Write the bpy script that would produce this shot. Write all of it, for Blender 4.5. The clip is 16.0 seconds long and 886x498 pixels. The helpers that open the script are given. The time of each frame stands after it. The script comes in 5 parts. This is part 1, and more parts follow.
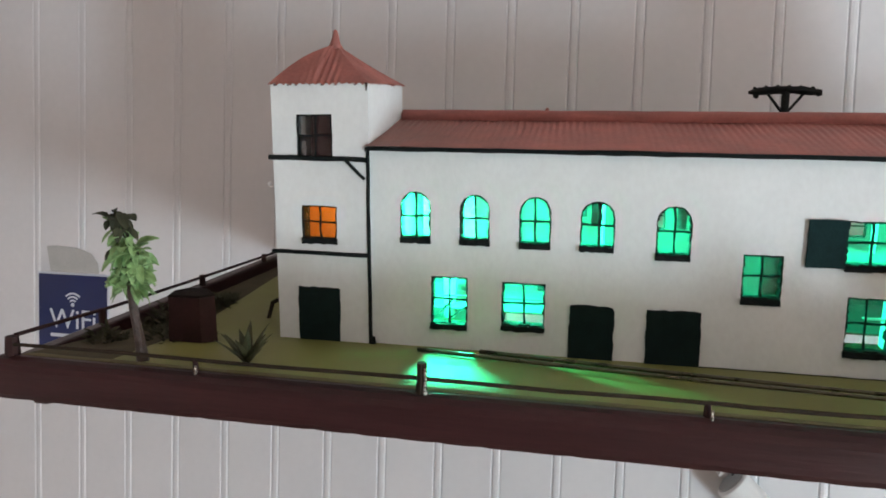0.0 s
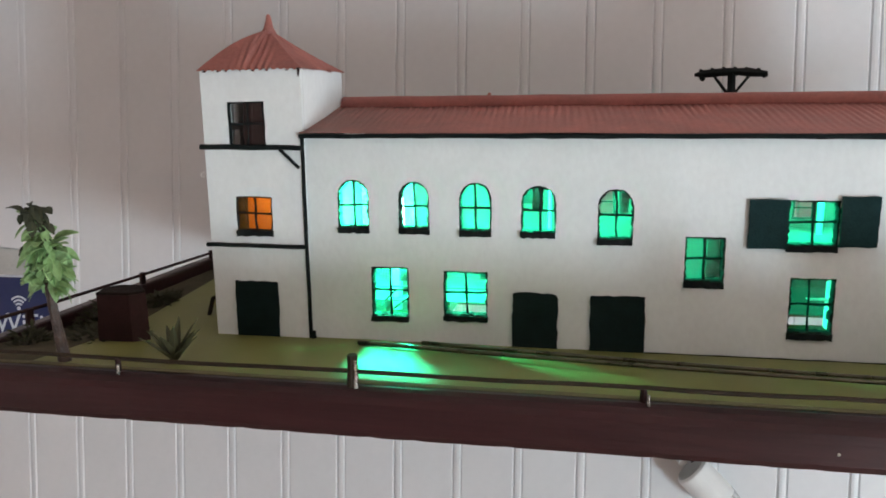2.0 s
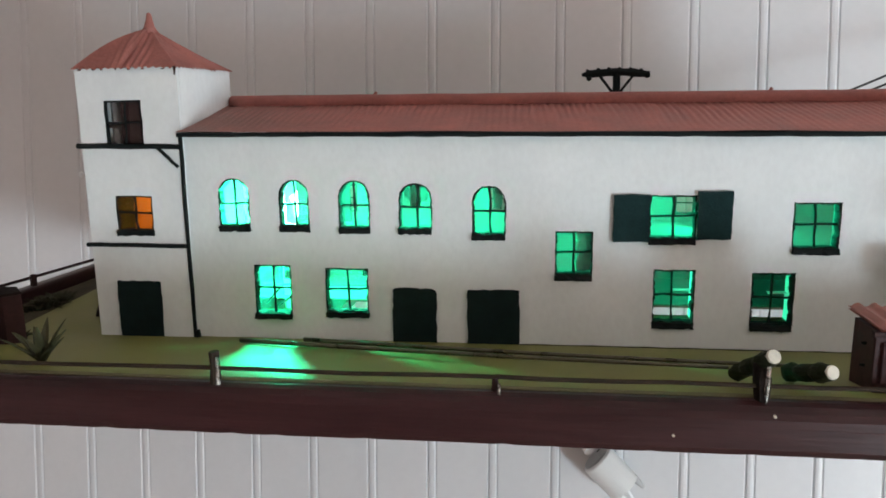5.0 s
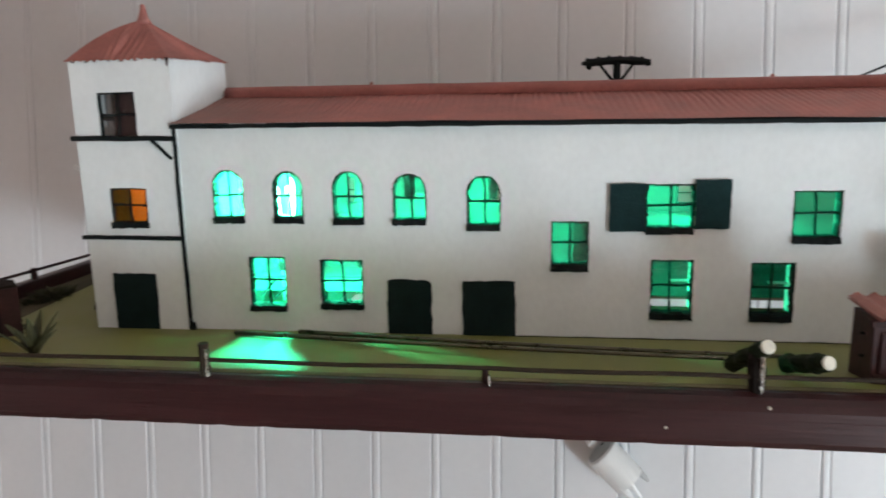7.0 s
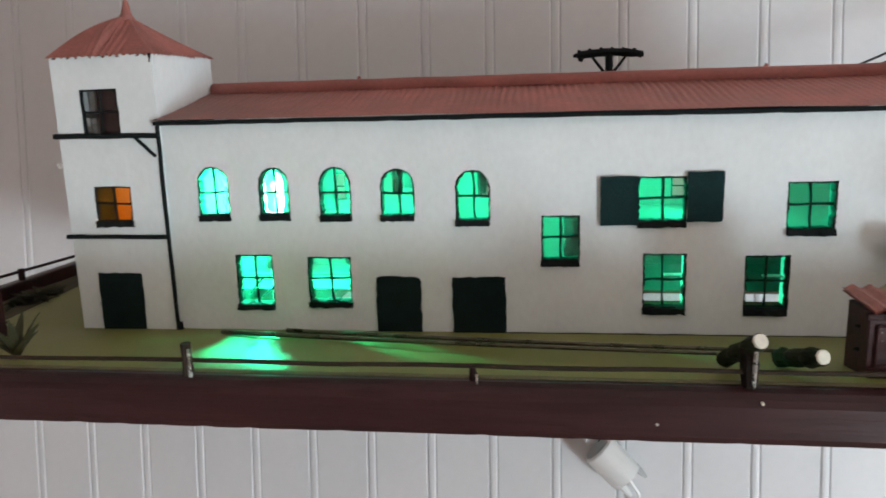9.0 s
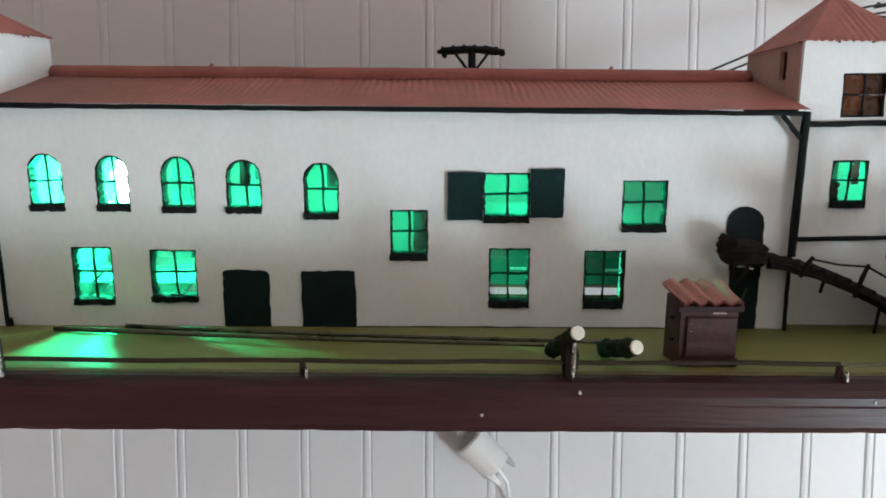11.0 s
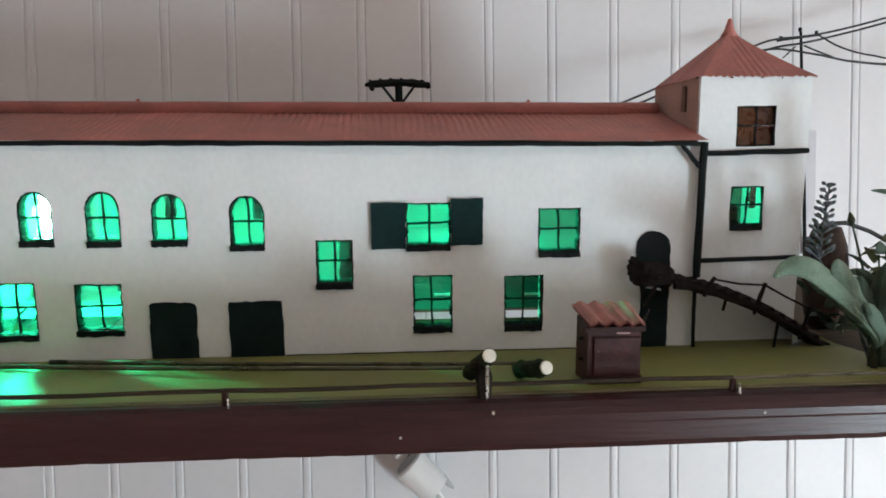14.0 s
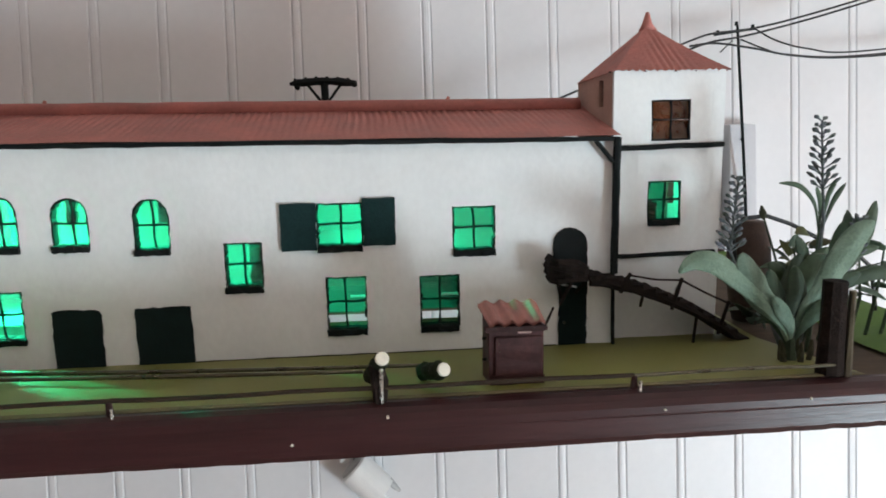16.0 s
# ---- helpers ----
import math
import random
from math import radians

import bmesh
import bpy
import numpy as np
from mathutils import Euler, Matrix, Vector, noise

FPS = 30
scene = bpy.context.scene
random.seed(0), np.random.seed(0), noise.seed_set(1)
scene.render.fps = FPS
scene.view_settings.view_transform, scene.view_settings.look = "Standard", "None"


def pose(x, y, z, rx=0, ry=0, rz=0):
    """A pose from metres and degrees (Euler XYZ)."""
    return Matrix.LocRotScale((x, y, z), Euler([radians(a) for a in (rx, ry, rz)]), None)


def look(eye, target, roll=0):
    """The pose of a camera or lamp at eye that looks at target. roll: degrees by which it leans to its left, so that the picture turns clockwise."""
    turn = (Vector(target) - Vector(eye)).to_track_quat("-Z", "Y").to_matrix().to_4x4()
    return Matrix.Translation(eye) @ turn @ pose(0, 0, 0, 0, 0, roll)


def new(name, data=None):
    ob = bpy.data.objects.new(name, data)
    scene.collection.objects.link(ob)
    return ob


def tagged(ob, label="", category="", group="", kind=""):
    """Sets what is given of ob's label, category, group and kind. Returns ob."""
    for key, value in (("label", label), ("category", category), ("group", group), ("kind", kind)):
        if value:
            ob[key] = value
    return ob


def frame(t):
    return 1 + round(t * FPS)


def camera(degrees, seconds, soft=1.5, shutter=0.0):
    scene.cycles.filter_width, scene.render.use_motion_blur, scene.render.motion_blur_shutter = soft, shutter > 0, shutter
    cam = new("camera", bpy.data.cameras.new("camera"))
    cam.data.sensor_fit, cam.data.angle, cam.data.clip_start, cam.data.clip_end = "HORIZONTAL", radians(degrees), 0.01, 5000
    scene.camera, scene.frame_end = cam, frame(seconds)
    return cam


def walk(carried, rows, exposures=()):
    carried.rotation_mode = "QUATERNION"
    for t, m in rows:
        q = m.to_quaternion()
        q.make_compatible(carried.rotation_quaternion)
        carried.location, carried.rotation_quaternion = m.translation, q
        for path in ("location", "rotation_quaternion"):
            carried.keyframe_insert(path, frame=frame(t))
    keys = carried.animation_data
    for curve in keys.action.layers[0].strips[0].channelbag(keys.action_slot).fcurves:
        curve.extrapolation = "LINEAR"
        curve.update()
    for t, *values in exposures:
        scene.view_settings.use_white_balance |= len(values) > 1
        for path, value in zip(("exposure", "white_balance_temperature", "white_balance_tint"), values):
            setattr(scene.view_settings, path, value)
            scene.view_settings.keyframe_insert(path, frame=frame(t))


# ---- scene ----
cam = camera(63.8, 16.0, soft=1.7, shutter=0.4)
PATH = [
    (0, (0.032, 0.027, 1.684), (-0.408, 1.946, 1.336), 0.2),
    (0.5, (0.047, 0.035, 1.676), (-0.383, 1.955, 1.32), -0.3),
    (1, (0.051, 0.042, 1.674), (-0.36, 1.967, 1.319), -0.4),
    (1.5, (0.058, 0.055, 1.67), (-0.333, 1.984, 1.315), -0.4),
    (2, (0.069, 0.057, 1.67), (-0.306, 1.989, 1.314), -0.7),
    (2.5, (0.092, 0.046, 1.675), (-0.264, 1.983, 1.326), -0.7),
    (3, (0.111, 0.046, 1.671), (-0.21, 1.99, 1.328), -0.7),
    (3.5, (0.13, 0.054, 1.669), (-0.154, 2.001, 1.312), -1.0),
    (4, (0.146, 0.063, 1.665), (-0.115, 2.012, 1.301), -1.0),
    (4.5, (0.154, 0.057, 1.667), (-0.09, 2.009, 1.311), -0.7),
    (4.7, (0.154, 0.056, 1.668), (-0.094, 2.007, 1.312), -0.7),
    (6.8, (0.181, 0.065, 1.661), (-0.053, 2.014, 1.277), -1.3),
    (7, (0.175, 0.066, 1.662), (-0.109, 2.01, 1.289), -1.2),
    (7.5, (0.149, 0.066, 1.662), (-0.276, 1.986, 1.298), -1.8),
    (8, (0.153, 0.062, 1.668), (-0.262, 1.985, 1.308), -1.9),
    (8.5, (0.162, 0.073, 1.662), (-0.212, 2.002, 1.29), -2.0),
    (9, (0.186, 0.08, 1.658), (-0.1, 2.022, 1.277), -1.8),
    (9.5, (0.211, 0.086, 1.654), (-0.022, 2.035, 1.267), -1.3),
    (10, (0.226, 0.084, 1.655), (0.076, 2.038, 1.257), -0.7),
    (10.2, (0.232, 0.086, 1.656), (0.112, 2.039, 1.254), -0.4),
    (12.3, (0.254, 0.085, 1.657), (0.295, 2.049, 1.289), -0.3),
    (12.5, (0.254, 0.088, 1.662), (0.289, 2.056, 1.31), -0.3),
    (13, (0.25, 0.084, 1.667), (0.307, 2.054, 1.328), -0.2),
    (13.5, (0.26, 0.07, 1.67), (0.37, 2.039, 1.337), -0.1),
    (14, (0.277, 0.059, 1.667), (0.392, 2.026, 1.329), -0.4),
    (14.5, (0.311, 0.056, 1.664), (0.432, 2.02, 1.306), -0.9),
    (15, (0.323, 0.059, 1.662), (0.461, 2.019, 1.294), -0.8),
    (15.5, (0.333, 0.064, 1.665), (0.477, 2.029, 1.322), -1.1),
    (16, (0.353, 0.068, 1.664), (0.521, 2.031, 1.324), -1.2),
]
walk(cam, [(t, look(eye, target, roll)) for t, eye, target, roll in PATH],
     [(0, 0.0), (4, 0.0), (4.5, -0.07), (8, -0.05), (9, -0.10), (10, -0.10), (12.5, -0.17), (14, -0.15), (15, -0.03), (16, 0.0)])

# ---- world, lights ----
world = bpy.data.worlds.new("world")
scene.world = world
world.use_nodes = True
wn = world.node_tree
sky = wn.nodes.new("ShaderNodeTexSky")
sky.sky_type = "NISHITA"
sky.sun_disc = False
sky.sun_elevation, sky.sun_rotation = radians(40), radians(140)
wn.links.new(sky.outputs[0], wn.nodes["Background"].inputs[0])
wn.nodes["Background"].inputs[1].default_value = 0.12


def lamp(name, kind, m, energy, color, **kw):
    d = bpy.data.lights.new(name, kind)
    d.energy, d.color = energy, color
    for k, v in kw.items():
        if k == "radius":
            d.shadow_soft_size = v
        elif k == "size":
            d.shape, d.size, d.size_y = "RECTANGLE", v[0], v[1]
    o = new(name, d)
    o.matrix_world = m
    return o


# daylight through the low window behind the camera, far to its side
WX, WY, WZ, WW, WH = 3.46, -2.6, 0.20, 1.0, 1.2
lamp("window_daylight", "AREA", look((WX, WY + 0.02, WZ), (WX, WY + 1, WZ)), 192, (0.735, 0.905, 1.0), size=(WW - 0.1, WH - 0.1))
# the coloured bulb inside the house, the same in the far tower, and the warm one in the near tower
# the first two are fill lights, added to brighten the upper windows
FILL_U = Vector((0.030, 1.000, 1.622))
FILL_M = Vector((0.378, 1.040, 1.602))
BULB, BULB_R, BULB_L = Vector((-0.178, 0.962, 1.540)), Vector((0.672, 0.955, 1.585)), Vector((-0.264, 0.868, 1.600))
GREEN = (0.012, 1.0, 0.46)
lamp("bulb_light", "POINT", Matrix.Translation(BULB), 16.5, GREEN, radius=0.010)
lamp("fill_light_upper", "POINT", Matrix.Translation(FILL_U), 7.0, GREEN, radius=0.004)
lamp("fill_light_middle", "POINT", Matrix.Translation(FILL_M), 3.2, GREEN, radius=0.008)
lamp("bulb_light_tower", "POINT", Matrix.Translation(BULB_R), 0.22, GREEN, radius=0.006)
lamp("bulb_light_warm", "POINT", Matrix.Translation(BULB_L), 0.20, (1.0, 0.48, 0.08), radius=0.006)


# ---- materials ----
def material(name, color, rough=0.6, metal=0.0, vary=0.25, scale=30.0, fine=300.0, bump=0.15, tint=None, stretch=(1, 1, 1), spec=0.5, random_tone=0.0, bump_scale=None):
    """A surface with stains at one scale, grain at a finer one, and relief."""
    m = bpy.data.materials.new(name)
    m.use_nodes = True
    n, l = m.node_tree.nodes, m.node_tree.links
    b = n["Principled BSDF"]
    b.inputs["Roughness"].default_value, b.inputs["Metallic"].default_value = rough, metal
    b.inputs["Specular IOR Level"].default_value = spec
    co = n.new("ShaderNodeTexCoord")
    mp = n.new("ShaderNodeMapping")
    mp.inputs["Scale"].default_value = stretch
    l.new(co.outputs["Object"], mp.inputs[0])
    big = n.new("ShaderNodeTexNoise")
    big.inputs["Scale"].default_value, big.inputs["Detail"].default_value = scale, 5
    l.new(mp.outputs[0], big.inputs["Vector"])
    small = n.new("ShaderNodeTexNoise")
    small.inputs["Scale"].default_value, small.inputs["Detail"].default_value = fine, 3
    l.new(mp.outputs[0], small.inputs["Vector"])
    ramp = n.new("ShaderNodeMapRange")
    ramp.inputs["From Min"].default_value, ramp.inputs["From Max"].default_value = 0.3, 0.7
    l.new(big.outputs["Fac"], ramp.inputs["Value"])
    mix = n.new("ShaderNodeMix")
    mix.data_type = "RGBA"
    dark = tint or [c * (1 - vary) for c in color]
    mix.inputs["A"].default_value, mix.inputs["B"].default_value = (*dark, 1), (*color, 1)
    l.new(ramp.outputs[0], mix.inputs["Factor"])
    grain = n.new("ShaderNodeMix")
    grain.data_type, grain.blend_type = "RGBA", "MULTIPLY"
    grain.inputs["Factor"].default_value = min(1.0, vary * 1.2)
    l.new(mix.outputs["Result"], grain.inputs["A"])
    gr = n.new("ShaderNodeMapRange")
    gr.inputs["From Min"].default_value, gr.inputs["From Max"].default_value = 0.3, 0.65
    gr.inputs["To Min"].default_value = 0.55
    l.new(small.outputs["Fac"], gr.inputs["Value"])
    l.new(gr.outputs[0], grain.inputs["B"])
    last = grain.outputs["Result"]
    if random_tone:
        info = n.new("ShaderNodeObjectInfo")
        hv = n.new("ShaderNodeHueSaturation")
        rr = n.new("ShaderNodeMapRange")
        rr.inputs["To Min"].default_value, rr.inputs["To Max"].default_value = 1 - random_tone, 1 + random_tone
        l.new(info.outputs["Random"], rr.inputs["Value"])
        l.new(rr.outputs[0], hv.inputs["Value"])
        l.new(last, hv.inputs["Color"])
        last = hv.outputs["Color"]
    l.new(last, b.inputs["Base Color"])
    rg = n.new("ShaderNodeMapRange")
    rg.inputs["To Min"].default_value, rg.inputs["To Max"].default_value = max(0.05, rough - 0.12), min(1, rough + 0.12)
    l.new(big.outputs["Fac"], rg.inputs["Value"])
    l.new(rg.outputs[0], b.inputs["Roughness"])
    if bump:
        bp = n.new("ShaderNodeBump")
        bp.inputs["Strength"].default_value, bp.inputs["Distance"].default_value = bump, bump_scale or 0.002
        l.new(small.outputs["Fac"], bp.inputs["Height"])
        l.new(bp.outputs[0], b.inputs["Normal"])
    return m


def glowing(name, color, strength):
    m = bpy.data.materials.new(name)
    m.use_nodes = True
    b = m.node_tree.nodes["Principled BSDF"]
    b.inputs["Base Color"].default_value = (*color, 1)
    b.inputs["Emission Color"].default_value = (*color, 1)
    b.inputs["Emission Strength"].default_value = strength
    return m


def film_sheet(name, tone, milky):
    """Crumpled clear acetate: lets light through, scatters a little of it, and shines."""
    m = bpy.data.materials.new(name)
    m.use_nodes = True
    n, l = m.node_tree.nodes, m.node_tree.links
    n.remove(n["Principled BSDF"])
    clear, milk, gloss = n.new("ShaderNodeBsdfTransparent"), n.new("ShaderNodeBsdfTranslucent"), n.new("ShaderNodeBsdfGlossy")
    clear.inputs[0].default_value = (*tone, 1)
    milk.inputs[0].default_value = (*tone, 1)
    gloss.inputs["Roughness"].default_value = 0.06
    no, bp = n.new("ShaderNodeTexNoise"), n.new("ShaderNodeBump")
    co = n.new("ShaderNodeTexCoord")
    l.new(co.outputs["Object"], no.inputs["Vector"])
    no.inputs["Scale"].default_value, no.inputs["Detail"].default_value, no.inputs["Distortion"].default_value = 45, 1, 1.0
    bp.inputs["Strength"].default_value, bp.inputs["Distance"].default_value = 0.07, 0.003
    l.new(no.outputs["Fac"], bp.inputs["Height"])
    l.new(bp.outputs[0], gloss.inputs["Normal"])
    m1, m2 = n.new("ShaderNodeMixShader"), n.new("ShaderNodeMixShader")
    mr = n.new("ShaderNodeMapRange")
    mr.inputs["From Min"].default_value, mr.inputs["From Max"].default_value = 0.35, 0.7
    mr.inputs["To Min"].default_value, mr.inputs["To Max"].default_value = milky * 0.4, milky * 1.5
    l.new(no.outputs["Fac"], mr.inputs["Value"])
    l.new(mr.outputs[0], m1.inputs[0])
    l.new(clear.outputs[0], m1.inputs[1])
    l.new(milk.outputs[0], m1.inputs[2])
    lw, pw = n.new("ShaderNodeLayerWeight"), n.new("ShaderNodeMath")
    pw.operation = "POWER"
    pw.inputs[1].default_value = 4.0
    sc = n.new("ShaderNodeMapRange")
    sc.inputs["To Min"].default_value, sc.inputs["To Max"].default_value = 0.05, 0.6
    l.new(lw.outputs["Facing"], pw.inputs[0])
    l.new(pw.outputs[0], sc.inputs["Value"])
    l.new(sc.outputs[0], m2.inputs[0])
    l.new(m1.outputs[0], m2.inputs[1])
    l.new(gloss.outputs[0], m2.inputs[2])
    l.new(m2.outputs[0], n["Material Output"].inputs[0])
    return m


WHITE = material("white_paint", (0.80, 0.845, 0.850), 0.7, vary=0.08, scale=14, fine=160, bump=0.20, bump_scale=0.0014, stretch=(1, 1, 0.7))
INNER = material("inner_card", (0.13, 0.125, 0.115), 0.8, vary=0.2, scale=20, fine=200, bump=0.1)
ROOF = material("terracotta_paint", (0.46, 0.165, 0.135), 0.62, vary=0.28, scale=25, fine=240, bump=0.5, bump_scale=0.001)
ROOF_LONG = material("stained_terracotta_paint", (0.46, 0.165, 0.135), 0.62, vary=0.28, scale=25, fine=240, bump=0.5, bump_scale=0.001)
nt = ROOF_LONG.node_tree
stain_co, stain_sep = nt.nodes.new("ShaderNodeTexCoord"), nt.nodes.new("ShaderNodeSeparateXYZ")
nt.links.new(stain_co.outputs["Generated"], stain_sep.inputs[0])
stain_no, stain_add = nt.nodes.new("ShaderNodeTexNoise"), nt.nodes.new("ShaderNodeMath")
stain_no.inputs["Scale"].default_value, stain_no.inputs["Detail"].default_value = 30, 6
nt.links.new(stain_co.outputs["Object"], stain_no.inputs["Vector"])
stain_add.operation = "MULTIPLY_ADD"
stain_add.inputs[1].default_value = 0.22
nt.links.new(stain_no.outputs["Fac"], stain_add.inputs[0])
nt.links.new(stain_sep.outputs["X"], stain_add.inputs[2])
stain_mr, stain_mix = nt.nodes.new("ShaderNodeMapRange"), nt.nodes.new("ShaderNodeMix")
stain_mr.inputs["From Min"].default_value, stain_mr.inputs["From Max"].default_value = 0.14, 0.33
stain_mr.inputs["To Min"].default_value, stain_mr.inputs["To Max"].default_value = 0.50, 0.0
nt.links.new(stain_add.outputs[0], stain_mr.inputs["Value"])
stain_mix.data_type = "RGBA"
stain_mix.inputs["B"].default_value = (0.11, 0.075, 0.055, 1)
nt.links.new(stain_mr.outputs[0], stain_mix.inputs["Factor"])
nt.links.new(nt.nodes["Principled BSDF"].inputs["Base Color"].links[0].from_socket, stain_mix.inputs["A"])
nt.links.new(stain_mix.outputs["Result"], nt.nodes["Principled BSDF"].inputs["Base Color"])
RIDGE = material("dark_terracotta_paint", (0.36, 0.112, 0.092), 0.6, vary=0.3, scale=18, fine=200, bump=0.4, bump_scale=0.001)
TILE = material("terracotta_tile", (0.42, 0.16, 0.13), 0.6, vary=0.3, scale=60, fine=400, bump=0.3, bump_scale=0.001)
BLACK = material("black_green_wood", (0.012, 0.016, 0.016), 0.8, spec=0.2, vary=0.5, scale=60, fine=400, bump=0.4, bump_scale=0.001)
DOOR = material("dark_green_felt", (0.010, 0.024, 0.022), 0.95, vary=0.4, scale=70, fine=900, bump=0.6, bump_scale=0.0008, spec=0.2)
SHUT = material("shutter_green", (0.015, 0.040, 0.041), 0.9, spec=0.12, vary=0.35, scale=60, fine=500, bump=0.4, bump_scale=0.001)
BOARD = material("mahogany_board", (0.047, 0.0145, 0.0160), 0.34, spec=0.34, vary=0.40, scale=9, fine=60, bump=0.22, stretch=(0.35, 3, 5), bump_scale=0.002)
BROWN = material("brown_painted_wood", (0.048, 0.019, 0.018), 0.65, spec=0.22, vary=0.4, scale=40, fine=250, bump=0.3, bump_scale=0.001)
GRASS = material("olive_felt", (0.212, 0.218, 0.060), 0.52, vary=0.3, scale=9, fine=700, bump=0.5, tint=(0.175, 0.170, 0.040), bump_scale=0.0004, spec=0.4)
VERGE = material("tan_strip", (0.21, 0.185, 0.10), 0.9, vary=0.35, scale=25, fine=400, bump=0.4, bump_scale=0.001, spec=0.2, tint=(0.15, 0.13, 0.075))
DECK = material("bare_board", (0.12, 0.088, 0.062), 0.85, vary=0.35, scale=20, fine=120, bump=0.2, stretch=(1, 4, 1), spec=0.15)
ORANGE = material("orange_card", (0.80, 0.33, 0.04), 0.7, vary=0.2, scale=50, fine=300, bump=0.2)
OLIVE_BROWN = material("olive_brown_ground", (0.105, 0.088, 0.055), 0.95, vary=0.35, scale=30, fine=400, bump=0.6, bump_scale=0.0015, spec=0.2)
GRASS_2 = material("green_felt", (0.10, 0.20, 0.03), 0.95, vary=0.3, scale=12, fine=600, bump=0.5, bump_scale=0.001)
PLANK = material("white_plank", (0.69, 0.692, 0.705), 0.45, vary=0.05, scale=5, fine=60, bump=0.06, random_tone=0.02)
ROOMWALL = material("room_paint", (0.955, 0.81, 0.75), 0.8, vary=0.08, scale=3, fine=60, bump=0.05)
FLOORWOOD = material("floor_wood", (0.54, 0.38, 0.28), 0.4, vary=0.35, scale=4, fine=40, bump=0.1, stretch=(1, 8, 1))
TWIG = material("dark_twig", (0.024, 0.016, 0.013), 0.9, spec=0.15, vary=0.5, scale=80, fine=500, bump=0.8, bump_scale=0.002)
STEEL = material("dull_steel_rod", (0.13, 0.12, 0.085), 0.3, metal=0.8, vary=0.3, scale=60, fine=300, bump=0.05)
FOIL = material("silver_foil", (0.55, 0.54, 0.5), 0.25, metal=1.0, vary=0.5, scale=120, fine=500, bump=0.8, bump_scale=0.003)
GRIP = material("mossy_bark", (0.022, 0.028, 0.010), 0.85, spec=0.2, vary=0.5, scale=90, fine=400, bump=0.5, bump_scale=0.001)
DARKFOIL = material("dark_crumpled_foil", (0.035, 0.05, 0.04), 0.22, metal=1.0, vary=0.5, scale=120, fine=500, bump=0.8, bump_scale=0.003)
TANPLATE = material("pinkish_card", (0.36, 0.25, 0.23), 0.7, vary=0.2, scale=90, fine=500, bump=0.2)
RAILWOOD = material("worn_brown_rail", (0.040, 0.026, 0.016), 0.7, spec=0.2, vary=0.4, scale=50, fine=300, bump=0.3, bump_scale=0.001)
CAPWHITE = material("white_cap", (0.72, 0.70, 0.60), 0.5, vary=0.12, scale=150, fine=600, bump=0.2, bump_scale=0.0005)
PLASTIC = material("white_plastic", (0.78, 0.78, 0.77), 0.3, vary=0.04, scale=20, fine=200, bump=0.0)
GREYP = material("grey_plastic", (0.45, 0.45, 0.45), 0.4, vary=0.1, bump=0.0)
NAVY = material("navy_print", (0.010, 0.022, 0.105), 0.45, vary=0.15, scale=12, fine=200, bump=0.0)
PRINT = material("white_print", (0.62, 0.66, 0.72), 0.5, vary=0.05, scale=40, fine=200, bump=0.0)
BUD = material("lavender_bud", (0.15, 0.155, 0.19), 0.8, vary=0.4, scale=120, fine=500, bump=0.4, bump_scale=0.001, tint=(0.05, 0.075, 0.05))
LEAF = material("sage_leaf", (0.185, 0.275, 0.205), 0.7, vary=0.35, scale=45, fine=420, bump=0.9, tint=(0.100, 0.170, 0.115), bump_scale=0.0012, random_tone=0.25)
LEAF_D = material("dark_leaf", (0.055, 0.095, 0.05), 0.7, vary=0.4, scale=60, fine=300, bump=0.3, bump_scale=0.001, random_tone=0.3)
LEAF_M = material("mid_sage_leaf", (0.042, 0.085, 0.046), 0.7, vary=0.4, scale=50, fine=400, bump=0.8, bump_scale=0.001, random_tone=0.2)
LIME = material("lime_leaf", (0.36, 0.58, 0.26), 0.6, vary=0.35, scale=60, fine=300, bump=0.2, bump_scale=0.001, tint=(0.13, 0.22, 0.06))
OLIVE_D = material("dry_dark_leaf", (0.05, 0.055, 0.025), 0.8, vary=0.4, scale=60, fine=300, bump=0.2, bump_scale=0.001)
AGAVE = material("agave_leaf", (0.062, 0.062, 0.023), 0.7, vary=0.3, scale=60, fine=300, bump=0.2, bump_scale=0.001)
MOSS = material("moss", (0.075, 0.075, 0.035), 1.0, vary=0.5, scale=120, fine=600, bump=1.0, bump_scale=0.003)
BARK = material("tree_bark", (0.085, 0.052, 0.042), 0.4, vary=0.5, scale=80, fine=400, bump=0.8, bump_scale=0.002)
CLAY = material("brown_clay", (0.065, 0.034, 0.022), 0.7, vary=0.35, scale=40, fine=250, bump=0.4, bump_scale=0.002)
OLIVE_L = material("olive_leaf", (0.115, 0.125, 0.035), 0.7, vary=0.4, scale=60, fine=300, bump=0.4, bump_scale=0.001, random_tone=0.3)
SHEDWOOD = material("worn_red_brown_wood", (0.078, 0.030, 0.030), 0.55, spec=0.22, vary=0.5, scale=55, fine=260, bump=0.25, bump_scale=0.0006)
CORD = material("black_cord", (0.006, 0.006, 0.006), 0.5, vary=0.2, scale=60, fine=300, bump=0.1)
WARMFILM = film_sheet("brown_acetate", (1.0, 0.76, 0.50), 0.30)
GLINT_FILM = film_sheet("glint_film", (0.97, 0.97, 0.95), 0.9)
FILM = film_sheet("clear_acetate", (0.93, 0.95, 0.95), 0.05)
GLOW = glowing("bulb_green", GREEN, 30.0)
GLOW_HOT = glowing("bulb_heart", (0.55, 1.0, 0.85), 30.0)
GLOW_W = glowing("bulb_warm", (1.0, 0.42, 0.04), 8.0)


